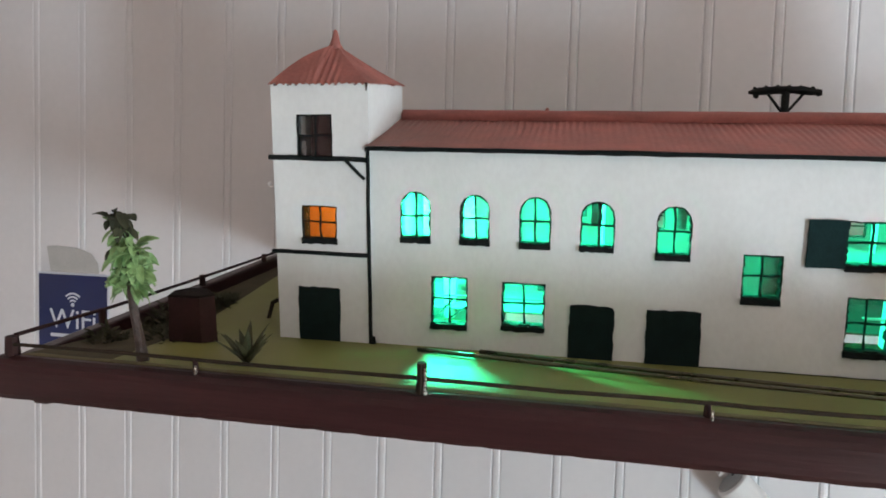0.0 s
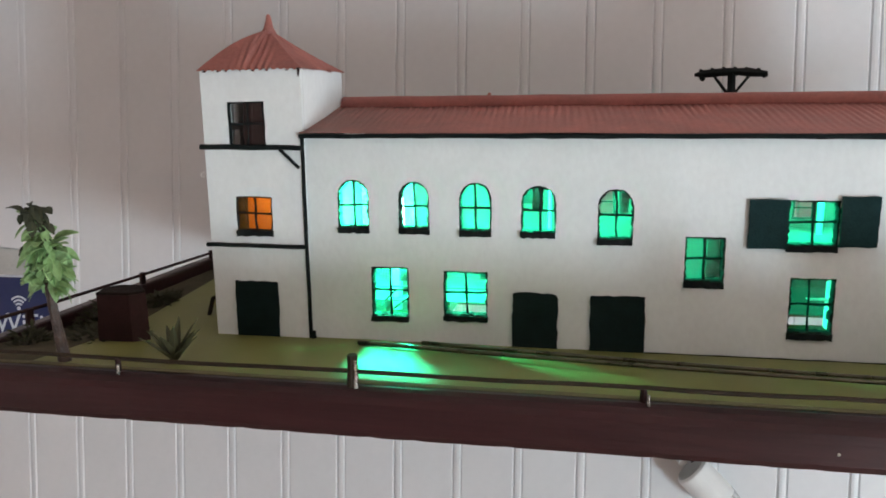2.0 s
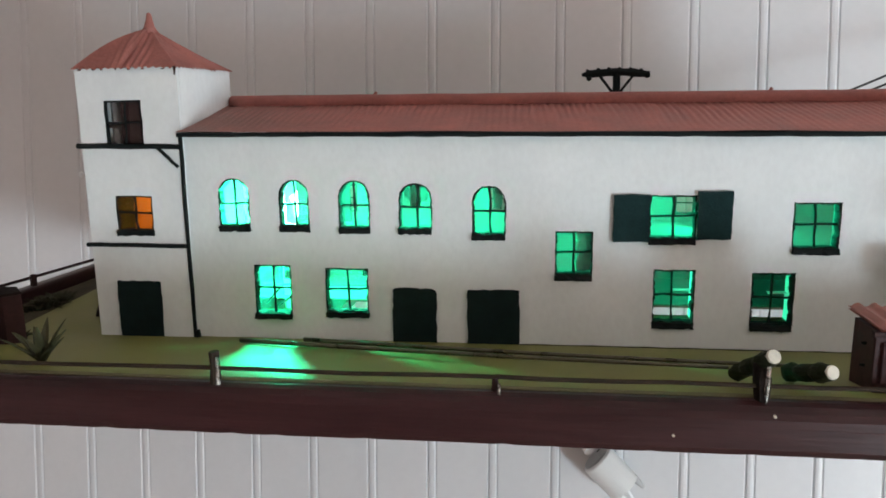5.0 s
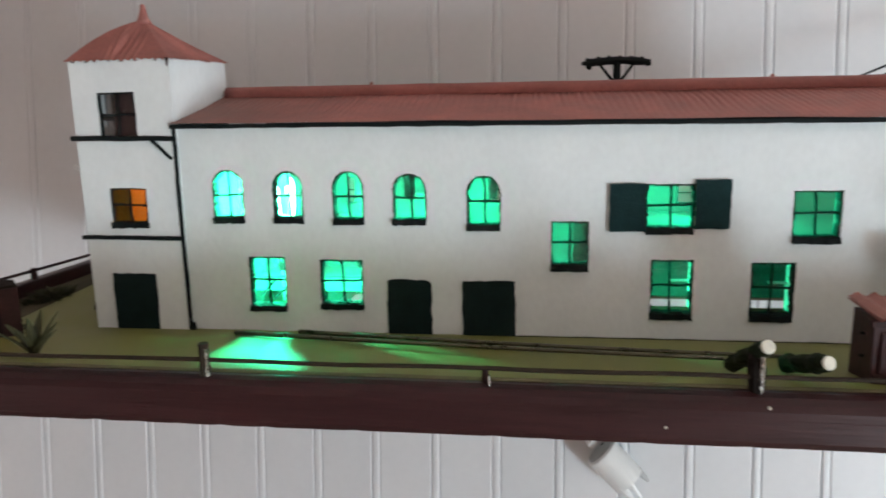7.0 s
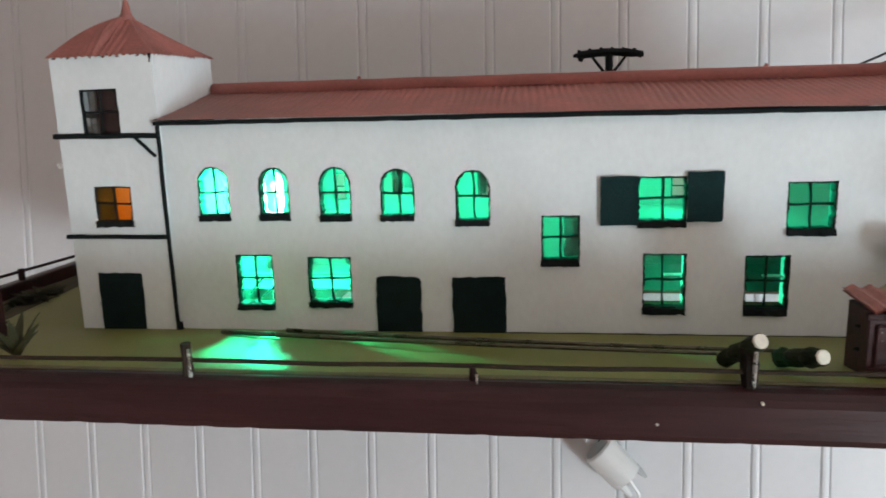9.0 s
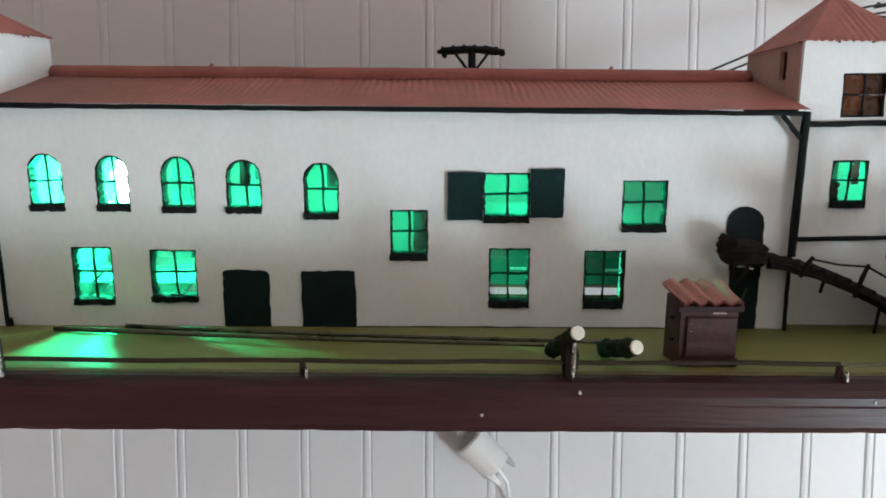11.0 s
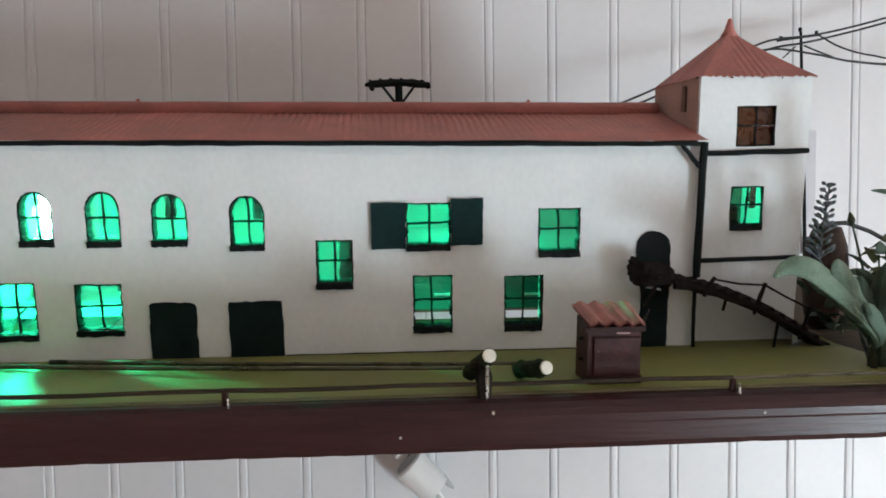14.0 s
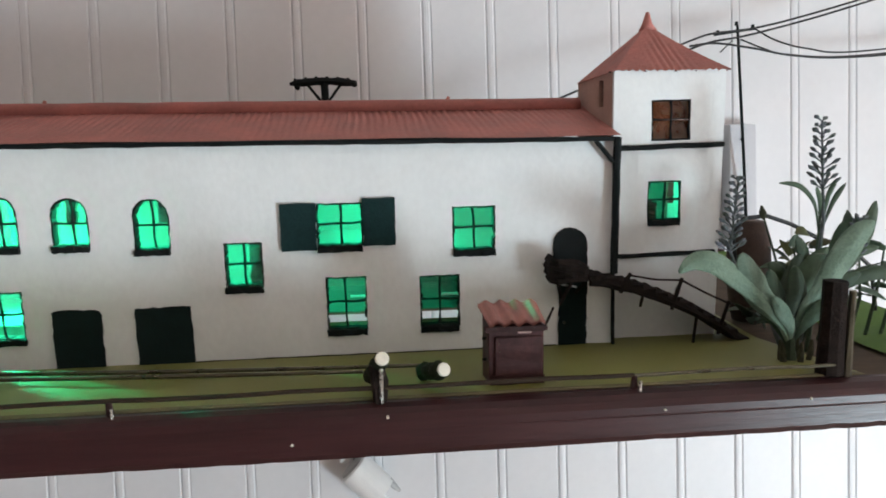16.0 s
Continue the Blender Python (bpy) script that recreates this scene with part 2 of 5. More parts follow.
# ---- builders ----
def thing(name, label, category, group="", at=(0, 0, 0), kind=""):
    o = new(name)
    o.location = at
    o.empty_display_size = 0.02
    return tagged(o, label, category, group, kind)


def part(name, bm, mat, parent=None, label="", smooth=False):
    me = bpy.data.meshes.new(name)
    bmesh.ops.recalc_face_normals(bm, faces=bm.faces)
    bm.to_mesh(me)
    bm.free()
    me.materials.append(mat)
    if smooth:
        for p in me.polygons:
            p.use_smooth = True
    o = new(name, me)
    if parent:
        o.parent = parent
        bpy.context.view_layer.update()
        o.matrix_parent_inverse = parent.matrix_world.inverted()
    if label:
        o["label"] = label
    return o


def box(bm, lo, hi, bevel=0.0, wob=0.0, cuts=0):
    """A box between two corners, with worn edges and a little unevenness."""
    c = [(a + b) / 2 for a, b in zip(lo, hi)]
    s = [abs(b - a) for a, b in zip(lo, hi)]
    t = bmesh.new()
    bmesh.ops.create_cube(t, size=1, matrix=Matrix.Translation(c) @ Matrix.Diagonal((*s, 1)))
    if cuts:
        k = s.index(max(s))
        bmesh.ops.subdivide_edges(t, edges=[e for e in t.edges if abs((e.verts[0].co - e.verts[1].co)[k]) > s[k] * 0.9], cuts=cuts, use_grid_fill=True)
    if bevel:
        bmesh.ops.bevel(t, geom=[e for e in t.edges if e.calc_face_angle(0) > 0.5], offset=bevel, segments=2, affect="EDGES", profile=0.6)
    made = [bm.verts.new(v.co + Vector([random.uniform(-wob, wob) for _ in range(3)])) for v in t.verts]
    t.verts.index_update()
    for f in t.faces:
        bm.faces.new([made[v.index] for v in f.verts])
    t.free()
    return bm


def tube(bm, pts, radii, seg=10, wob=0.0):
    """A round bar through the points, thick as radii say, closed at its ends."""
    pts = [Vector(p) for p in pts]
    if not hasattr(radii, "__len__"):
        radii = [radii] * len(pts)
    rings = []
    side = None
    for i, p in enumerate(pts):
        d = (pts[min(i + 1, len(pts) - 1)] - pts[max(i - 1, 0)]).normalized()
        if side is None:
            side = d.orthogonal().normalized()
        side = (side - d * side.dot(d)).normalized()
        up = d.cross(side)
        ring = []
        for k in range(seg):
            a = 2 * math.pi * k / seg
            rr = radii[i] * (1 + random.uniform(-wob, wob))
            ring.append(bm.verts.new(p + (side * math.cos(a) + up * math.sin(a)) * rr))
        rings.append(ring)
    for a, b in zip(rings, rings[1:]):
        for k in range(seg):
            bm.faces.new((a[k], a[(k + 1) % seg], b[(k + 1) % seg], b[k]))
    bm.faces.new(rings[0][::-1])
    bm.faces.new(rings[-1])
    return bm


def cut_sheet(bm, outline, holes, y, thick):
    """An upright sheet in x and z, with openings, as thick as said behind y."""
    edges = []
    for loop in [outline] + holes:
        vs = [bm.verts.new((x, y, z)) for x, z in loop]
        edges += [bm.edges.new((vs[i], vs[(i + 1) % len(vs)])) for i in range(len(vs))]
    r = bmesh.ops.triangle_fill(bm, use_beauty=True, use_dissolve=False, edges=edges, normal=(0, -1, 0))
    faces = [g for g in r["geom"] if isinstance(g, bmesh.types.BMFace)]
    k = bmesh.ops.extrude_face_region(bm, geom=faces)
    for g in k["geom"]:
        if isinstance(g, bmesh.types.BMVert):
            g.co.y += thick
    return bm


def rough_rect(x0, z0, x1, z1, wob=0.0006, step=0.012, arch=False, corner=0.0):
    """The outline of a hand-cut opening, square or with a round head."""
    pts = [(x0, z0), (x1, z0)]
    if arch:
        w = (x1 - x0) / 2
        h = min(w, 0.018)
        pts += [(x0 + w + w * math.cos(a), z1 - h + h * math.sin(a)) for a in [math.pi * k / 8 for k in range(9)]]
    elif corner:
        pts += [(x1, z1 - corner), (x1 - corner * 0.3, z1 - corner * 0.3), (x1 - corner, z1), (x0 + corner * 0.4, z1), (x0, z1 - corner * 0.4)]
    else:
        pts += [(x1, z1), (x0, z1)]
    out = []
    for (ax, az), (bx, bz) in zip(pts, pts[1:] + pts[:1]):
        n = max(1, int(math.hypot(bx - ax, bz - az) / step))
        for k in range(n):
            out.append((ax + (bx - ax) * k / n + random.uniform(-wob, wob), az + (bz - az) * k / n + random.uniform(-wob, wob)))
    return out


def inset(loop, d):
    cx, cz = sum(p[0] for p in loop) / len(loop), sum(p[1] for p in loop) / len(loop)
    w = max(abs(p[0] - cx) for p in loop)
    h = max(abs(p[1] - cz) for p in loop)
    return [(cx + (x - cx) * (1 - d / w), cz + (z - cz) * (1 - d / h)) for x, z in loop]


def leaf_mesh(bm, base, way, length, width, droop, cup=0.25, seg=7, fold=None):
    """One leaf with a bent midrib, a cupped blade and some thickness."""
    base, way = Vector(base), Vector(way).normalized()
    side = way.cross(Vector((0, 0, 1)))
    side = side.normalized() if side.length > 1e-3 else Vector((1, 0, 0))
    if fold is not None:
        side = (Matrix.Rotation(fold, 3, way) @ side).normalized()
    p, d = base.copy(), way.copy()
    rows = []
    for i in range(seg + 1):
        t = i / seg
        w = width * (math.sin(math.pi * min(1, 0.06 + 0.94 * t) ** 0.75) ** 0.8) * 0.5 + 0.0004
        n = side.cross(d).normalized()
        rows.append([bm.verts.new(p + side * w * s + n * (cup * w * abs(s) + o)) for s, o in ((-1, 0), (-0.5, 0), (0, 0), (0.5, 0), (1, 0))])
        p = p + d * (length / seg)
        d = (d + Vector((0, 0, -droop / seg))).normalized()
    faces = []
    for a, b in zip(rows, rows[1:]):
        for k in range(4):
            faces.append(bm.faces.new((a[k], a[k + 1], b[k + 1], b[k])))
    r = bmesh.ops.extrude_face_region(bm, geom=faces)
    for g in r["geom"]:
        if isinstance(g, bmesh.types.BMVert):
            g.co.z -= 0.0007
    return bm


# ---- room ----
GZ = 1.412
FLOOR, CEIL, XL, XR, YB = -0.55, 2.75, -2.6, 4.2, -2.6
LEAN = math.atan(0.117)


def wall_y(z):
    return 1.437 + 0.117 * (z - 1.45)


bm = bmesh.new()
box(bm, (XL, YB - 0.15, FLOOR - 0.1), (XR, 1.9, FLOOR))
tagged(part("floor", bm, FLOORWOOD), "brown wooden floor of the room", "floor", kind="structure")
bm = bmesh.new()
box(bm, (XL, YB - 0.15, CEIL), (XR, 1.9, CEIL + 0.1))
tagged(part("ceiling", bm, ROOMWALL), "plain pale ceiling of the room", "ceiling", kind="structure")
for nm, lo, hi in (("wall_west", (XL - 0.12, YB - 0.15, FLOOR), (XL, 1.9, CEIL)), ("wall_east", (XR, YB - 0.15, FLOOR), (XR + 0.12, 1.9, CEIL))):
    bm = bmesh.new()
    box(bm, lo, hi)
    tagged(part(nm, bm, ROOMWALL), "plain pale painted side wall of the room", "wall", kind="structure")
bm = bmesh.new()
hole = [(WX - WW / 2, WZ - WH / 2), (WX + WW / 2, WZ - WH / 2), (WX + WW / 2, WZ + WH / 2), (WX - WW / 2, WZ + WH / 2)]
cut_sheet(bm, [(XL, FLOOR), (XR, FLOOR), (XR, CEIL), (XL, CEIL)], [hole], YB - 0.15, 0.15)
tagged(part("wall_south", bm, ROOMWALL), "plain pale painted wall with a window opening", "wall", kind="structure")
bm = bmesh.new()
for lo, hi in (((WX - WW / 2, WZ - WH / 2), (WX - WW / 2 + 0.05, WZ + WH / 2)), ((WX + WW / 2 - 0.05, WZ - WH / 2), (WX + WW / 2, WZ + WH / 2)),
               ((WX - WW / 2 + 0.05, WZ - WH / 2), (WX + WW / 2 - 0.05, WZ - WH / 2 + 0.05)), ((WX - WW / 2 + 0.05, WZ + WH / 2 - 0.05), (WX + WW / 2 - 0.05, WZ + WH / 2))):
    box(bm, (lo[0], YB - 0.12, lo[1]), (hi[0], YB - 0.05, hi[1]), bevel=0.004)
tagged(part("window_1", bm, PLASTIC), "white window frame that lets the daylight in", "window", kind="structure")

# the panelled wall behind the model: tongue-and-groove planks, each with a bead along its edge
PITCH, X0 = 0.1233, -0.4118
wall = thing("wall_north", "white painted tongue-and-groove plank wall", "wall", kind="structure")
wall.matrix_world = pose(0, 1.437, 1.45, -math.degrees(LEAN), 0, 0)
bpy.context.view_layer.update()
bm = bmesh.new()
box(bm, (XL - 0.1, 0.013, -2.1), (XR + 0.1, 0.12, 1.4))
o = part("backing", bm, PLANK, None)
o.parent = wall
b0, gw, gd = 0.0062, 0.0023, 0.0020
# across one plank: groove, bead, groove, then the flat up to the next joint
prof = [(-b0 - gw, 0.010), (-b0 - gw, gd), (-b0 - gw * 0.3, gd * 0.6), (-b0 + 0.001, -0.0006), (0, -0.0012), (b0 - 0.001, -0.0006), (b0 + gw * 0.3, gd * 0.6), (b0 + gw, gd),
        (b0 + gw * 2, 0.0), (0.03, 0.0), (PITCH - b0 - gw * 2.0, 0.0), (PITCH - b0 - gw - 0.0001, gd), (PITCH - b0 - gw - 0.0001, 0.010)]
bm = bmesh.new()
rows = []
for k in range(15):
    z = -1.6 + 2.6 * k / 14
    rows.append([bm.verts.new((x + random.uniform(-0.0004, 0.0004), y, z)) for x, y in prof])
for a, b in zip(rows, rows[1:]):
    for k in range(len(prof) - 1):
        bm.faces.new((a[k], a[k + 1], b[k + 1], b[k]))
bmesh.ops.recalc_face_normals(bm, faces=bm.faces)
me = bpy.data.meshes.new("plank")
bm.to_mesh(me)
bm.free()
me.materials.append(PLANK)
for k in range(-8, 20):
    o = new("plank", me)
    o.parent = wall
    o.location = (X0 + PITCH * k, 0, random.uniform(-0.01, 0.01))

# ---- the board and its ground ----
BX0, BX1 = -0.60, 1.03
board = thing("display_shelf", "dark mahogany-painted wooden shelf fixed to the plank wall", "shelf")
bm = bmesh.new()
box(bm, (BX0 + 0.022, 0.648, 1.392), (BX1, 0.845, 1.4075))
CUT = (-0.112, 0.985, 0.535, 1.100)
box(bm, (BX0 + 0.022, 0.845, 1.392), (BX1, CUT[1], 1.4075))
box(bm, (BX0 + 0.022, CUT[1], 1.392), (CUT[0], CUT[3], 1.4075))
box(bm, (CUT[2], CUT[1], 1.392), (BX1, CUT[3], 1.4075))
box(bm, (BX0 + 0.022, CUT[3], 1.392), (BX1, wall_y(1.4), 1.4075))
for v in bm.verts:
    if v.co.y < 0.7 and v.co.z > 1.4:
        v.co.z += 0.0245
part("deck", bm, DECK, board)
# moulded front edge: a raised lip, a shallow groove and a lower band
bm = bmesh.new()
pf = [(0.6475, 1.394), (0.6475, 1.4345), (0.645, 1.4355), (0.640, 1.4355), (0.634, 1.4335), (0.629, 1.4295), (0.6265, 1.424), (0.6265, 1.4175), (0.6270, 1.4165), (0.6265, 1.4155), (0.6265, 1.397), (0.6285, 1.3915), (0.633, 1.3905)]
rows = []
N = 160
for k in range(N + 1):
    x = BX0 + (BX1 - BX0) * k / N
    dz = 0.0021 * k / N + 0.0006 * noise.noise(Vector((x * 6, 0, 0))) + (0.0009 * random.random() if k % 4 == 0 else 0)
    rows.append([bm.verts.new((x, y + random.uniform(-0.00003, 0.00003) - (0.0005 * min(1, max(0, (0.62 - x) / 0.3)) if 1.416 < z < 1.417 else 0), z + (dz if z < 1.40 else 0))) for y, z in pf])
for a, b in zip(rows, rows[1:]):
    for k in range(len(pf)):
        bm.faces.new((a[k], b[k], b[(k + 1) % len(pf)], a[(k + 1) % len(pf)]))
bm.faces.new(rows[0])
bm.faces.new(rows[-1][::-1])
part("front_moulding", bm, BOARD, board, smooth=False)
bm = bmesh.new()
box(bm, (BX0, 0.649, 1.391), (BX0 + 0.021, wall_y(1.4), 1.430), bevel=0.004, wob=0.0003)
part("side_moulding", bm, BOARD, board)
bm = bmesh.new()
box(bm, (BX0 + 0.022, wall_y(1.43) - 0.03, 1.408), (BX1, wall_y(1.43) - 0.008, 1.43), bevel=0.003)
part("back_moulding", bm, BOARD, board)
bm = bmesh.new()
tube(bm, [(-0.575, 0.650, 1.3885), (-0.566, 0.650, 1.3855), (-0.556, 0.650, 1.3850), (-0.544, 0.650, 1.3870), (-0.537, 0.650, 1.3895)], [0.003, 0.006, 0.006, 0.005, 0.002], 10, 0.1)
part("knot", bm, BOARD, board, "small dark lump under the shelf edge")
for x, z in ((0.352, 1.4275), (0.589, 1.4210), (0.720, 1.4235), (0.273, 1.4080)):
    bm = bmesh.new()
    tube(bm, [(x, 0.629, z), (x, 0.6258, z), (x, 0.6252, z)], [0.0013, 0.0013, 0.0008], 7)
    part("pin", bm, CAPWHITE, board, "tiny bright pin head")


def ground_z(y):
    """The shelf's top: it rises a little towards its front edge."""
    return GZ + 0.125 * max(0.0, 0.845 - y)


def felt(name, corners, mat, label, nx=40, ny=24):
    bm = bmesh.new()
    (ax, ay), (bx, by), (cx, cy), (dx, dy) = corners
    grid = []
    for j in range(ny + 1):
        v = j / ny
        row = []
        for i in range(nx + 1):
            u = i / nx
            x = (ax * (1 - u) + bx * u) * (1 - v) + (dx * (1 - u) + cx * u) * v
            y = (ay * (1 - u) + by * u) * (1 - v) + (dy * (1 - u) + cy * u) * v
            edge = i in (0, nx) or j in (0, ny)
            row.append(bm.verts.new((x, y, ground_z(y) - 0.001 * edge + 0.0008 * (not edge) * noise.noise(Vector((x * 25, y * 25, 0))))))
        grid.append(row)
    for j in range(ny):
        for i in range(nx):
            c = (grid[j][i].co + grid[j + 1][i + 1].co) / 2
            if not (CUT[0] < c.x < CUT[2] and CUT[1] < c.y < CUT[3] + 0.01):
                bm.faces.new((grid[j][i], grid[j][i + 1], grid[j + 1][i + 1], grid[j + 1][i]))
    bmesh.ops.delete(bm, geom=[v for v in bm.verts if not v.link_faces], context="VERTS")
    o = part(name, bm, mat, None, smooth=True)
    return tagged(o, label, "ground", kind="structure")


felt("ground", ((-0.475, 0.6565), (0.783, 0.6565), (0.798, 1.39), (-0.5670, 1.39)), GRASS, "olive green felt ground glued on the shelf", 70, 40)
# browner, darker ground left of the felt
felt("ground_left", ((BX0 + 0.0225, 0.6565), (-0.4753, 0.6565), (-0.5673, 1.39), (BX0 + 0.0225, 1.39)), OLIVE_BROWN, "olive-brown strip beside the green felt", 16, 40)
felt("ground_verge", ((BX0 + 0.0225, 0.6450), (0.783, 0.6450), (0.783, 0.6562), (BX0 + 0.0225, 0.6562)), VERGE, "narrow tan strip along the shelf's front edge", 90, 4)
felt("ground_side", ((0.845, 0.6490), (1.02, 0.6490), (1.02, 1.39), (0.995, 1.39)), GRASS_2, "brighter green felt ground beyond a bare brown strip", 20, 20)

# ---- the house ----
F = 0.845
WT = 0.0135
house = thing("model_house", "white hand-painted model farmhouse with red roofs and two towers", "model house", at=(0.18, 0.95, GZ))
bpy.context.view_layer.update()


def eave(x):
    return 1.654 - 0.0075 * (x + 0.249) / 0.864


# openings of the front: name, x0, z0, x1, z1, arched
FRONT = [(-0.2085, 1.5475, -0.1710, 1.604, True), (-0.1355, 1.5475, -0.0995, 1.602, True), (-0.0650, 1.546, -0.0280, 1.601, True), (0.0050, 1.5455, 0.0435, 1.598, True),
         (0.0885, 1.5395, 0.1265, 1.595, True), (0.1810, 1.4945, 0.2225, 1.544, False), (0.2815, 1.5365, 0.3320, 1.584, False), (0.4305, 1.5265, 0.4785, 1.5765, False),
         (-0.1705, 1.4425, -0.1250, 1.502, False), (-0.0840, 1.446, -0.0325, 1.499, False), (0.2885, 1.4415, 0.3335, 1.502, False), (0.3925, 1.4410, 0.4375, 1.500, False)]
LEFT = [(-0.3375, 1.6415, -0.2915, 1.6935), (-0.3340, 1.5425, -0.2880, 1.5835)]
RIGHT = [(0.6605, 1.6425, 0.7070, 1.688), (0.6585, 1.5510, 0.6985, 1.597)]


def window(x0, z0, x1, z1, y, arch=False, film=FILM, sill=True, loop=None, label="", deep=0.0055):
    """An opening lined with black, ragged edges; a cross bar and four panes sit half way into the wall."""
    loop = loop or rough_rect(x0, z0, x1, z1, arch=arch)
    bm = bmesh.new()
    ragged = [(px + random.uniform(-0.0005, 0.0005) + random.choice((0, 0, 0, 0, 0.0011, -0.0011)), pz + random.uniform(-0.0005, 0.0005)) for px, pz in inset(loop, 0.0019)]
    cut_sheet(bm, loop, [ragged], y + 0.0006, deep - 0.0010)
    w = part("window", bm, BLACK, house, label)
    yb = y + deep * 0.46
    cx, cz = (x0 + x1) / 2 + random.uniform(-0.0012, 0.0012), z0 + (z1 - z0) * (0.47 if arch else 0.52)
    lean = random.uniform(-0.0014, 0.0014)
    bm = bmesh.new()
    tube(bm, [(cx - lean, yb + 0.0003, z0), (cx + random.uniform(-0.0005, 0.0005), yb, (z0 + cz) / 2), (cx, yb, cz), (cx + random.uniform(-0.0006, 0.0006), yb, (z1 + cz) / 2), (cx + lean, yb + 0.0003, z1 - 0.0005)],
         [0.0018, 0.0011, 0.0015, 0.0012, 0.0017], 6, 0.3)
    part("mullion", bm, BLACK, w)
    bm = bmesh.new()
    tilt = random.uniform(-0.0010, 0.0010)
    tube(bm, [(x0 + 0.0006, yb, cz - tilt), ((x0 + cx) / 2, yb - 0.0002, cz + random.uniform(-0.0005, 0.0005)), (cx, yb - 0.0002, cz), ((x1 + cx) / 2, yb - 0.0002, cz + random.uniform(-0.0005, 0.0005)), (x1 - 0.0006, yb, cz + tilt)],
         [0.0016, 0.0011, 0.0014, 0.0011, 0.0016], 6, 0.3)
    part("transom", bm, BLACK, w)
    if sill:
        bm = bmesh.new()
        box(bm, (x0 + random.uniform(-0.0008, 0.0012), y - 0.0036, z0 - 0.0058), (x1 + random.uniform(-0.0014, 0.0008), y + 0.003, z0 + 0.0010), bevel=0.0008, wob=0.0010, cuts=7)
        part("sill", bm, BLACK, w)
    yp = yb + 0.0026
    for a, b in ((x0 - 0.001, cx), (cx, x1 + 0.001)):
        for c, d in ((z0 - 0.001, cz), (cz, z1 + 0.001)):
            bm = bmesh.new()
            g = [[bm.verts.new((a + (b - a) * i / 3, yp + random.uniform(0, 0.00005), c + (d - c) * j / 3)) for i in range(4)] for j in range(4)]
            for j in range(3):
                for i in range(3):
                    bm.faces.new((g[j][i], g[j][i + 1], g[j + 1][i + 1], g[j + 1][i]))
            part("pane", bm, film, w, smooth=True)
    return w


# front wall with its openings
loops = [rough_rect(x0, z0, x1, z1, wob=0.0005, step=0.0035, arch=a) for x0, z0, x1, z1, a in FRONT]
n = 40
outline = [(-0.2475, GZ - 0.001), (0.6135, GZ - 0.001)] + [(0.6135 + (-0.2475 - 0.6135) * k / n, eave(0.6135 + (-0.861) * k / n)) for k in range(n + 1)]
bm = bmesh.new()
cut_sheet(bm, outline, loops, F, WT)
part("front_wall", bm, WHITE, house)
for (x0, z0, x1, z1, a), lp in zip(FRONT, loops):
    window(x0, z0, x1, z1, F, a, loop=lp, deep=WT, label="arched window with a dark cross bar" if a else "square window with a dark cross bar")
BACK = 1.125
bm = bmesh.new()
REAR = [(-0.139, 1.530, -0.111, 1.572), (0.091, 1.530, 0.119, 1.570), (0.361, 1.528, 0.389, 1.560)]
rear = [rough_rect(*o) for o in REAR]
cut_sheet(bm, [(-0.2475, GZ - 0.001), (0.6135, GZ - 0.001), (0.6135, 1.650), (-0.2475, 1.654)], rear, BACK - 0.006, 0.006)
part("back_wall", bm, INNER, house)
for (x0, z0, x1, z1), lp in zip(REAR, rear):
    bm = bmesh.new()
    cut_sheet(bm, lp, [inset(lp, 0.0025)], BACK - 0.0055, 0.004)
    box(bm, (x0 + 0.001, BACK - 0.005, (z0 + z1) / 2 - 0.001), (x1 - 0.001, BACK - 0.003, (z0 + z1) / 2 + 0.001))
    part("rear_window", bm, BLACK, house)
for k in range(4):
    bm = bmesh.new()
    box(bm, (-0.036 + 0.009 * k, BACK - 0.016, 1.552), (-0.032 + 0.009 * k, BACK - 0.0065, 1.600), wob=0.0006)
    part("inner_bar", bm, BLACK, house)
bm = bmesh.new()
box(bm, (-0.2475, F + WT + 0.0002, GZ - 0.001), (-0.2435, BACK - 0.0065, 1.652))
part("end_wall", bm, INNER, house)
bm = bmesh.new()
box(bm, (0.6095, F + WT + 0.0002, GZ - 0.001), (0.6135, BACK - 0.0065, 1.646))
part("end_wall", bm, INNER, house)
bm = bmesh.new()
box(bm, (0.265, F + WT + 0.0004, 1.512), (0.609, BACK - 0.007, 1.517))
part("inner_floor", bm, INNER, house)
# a dark card laid over the hole in the shelf keeps the bulbs' light inside
bm = bmesh.new()
cut_sheet(bm, [(-0.243, 0.9655), (0.609, 0.9655), (0.609, BACK - 0.0068), (-0.243, BACK - 0.0068)], [], 0, 0.0015)
for v in bm.verts:
    v.co = Vector((v.co.x, v.co.z, 1.4300 + v.co.y))
part("floor_card", bm, INNER, house)
bm = bmesh.new()
cut_sheet(bm, [(-0.243, F + WT + 0.0002), (0.609, F + WT + 0.0002), (0.609, BACK - 0.0068), (-0.243, BACK - 0.0068)], [], 0, 0.003)
for v in bm.verts:
    v.co = Vector((v.co.x, v.co.z, eave(v.co.x) - 0.006 + v.co.y))
part("inner_ceiling", bm, INNER, house)


# odds and ends inside that show through the panes, some added for reflections
def inner(name, lo, hi, mat, wob=0.0, cuts=0):
    bm = bmesh.new()
    box(bm, lo, hi, wob=wob, cuts=cuts)
    part(name, bm, mat, house)


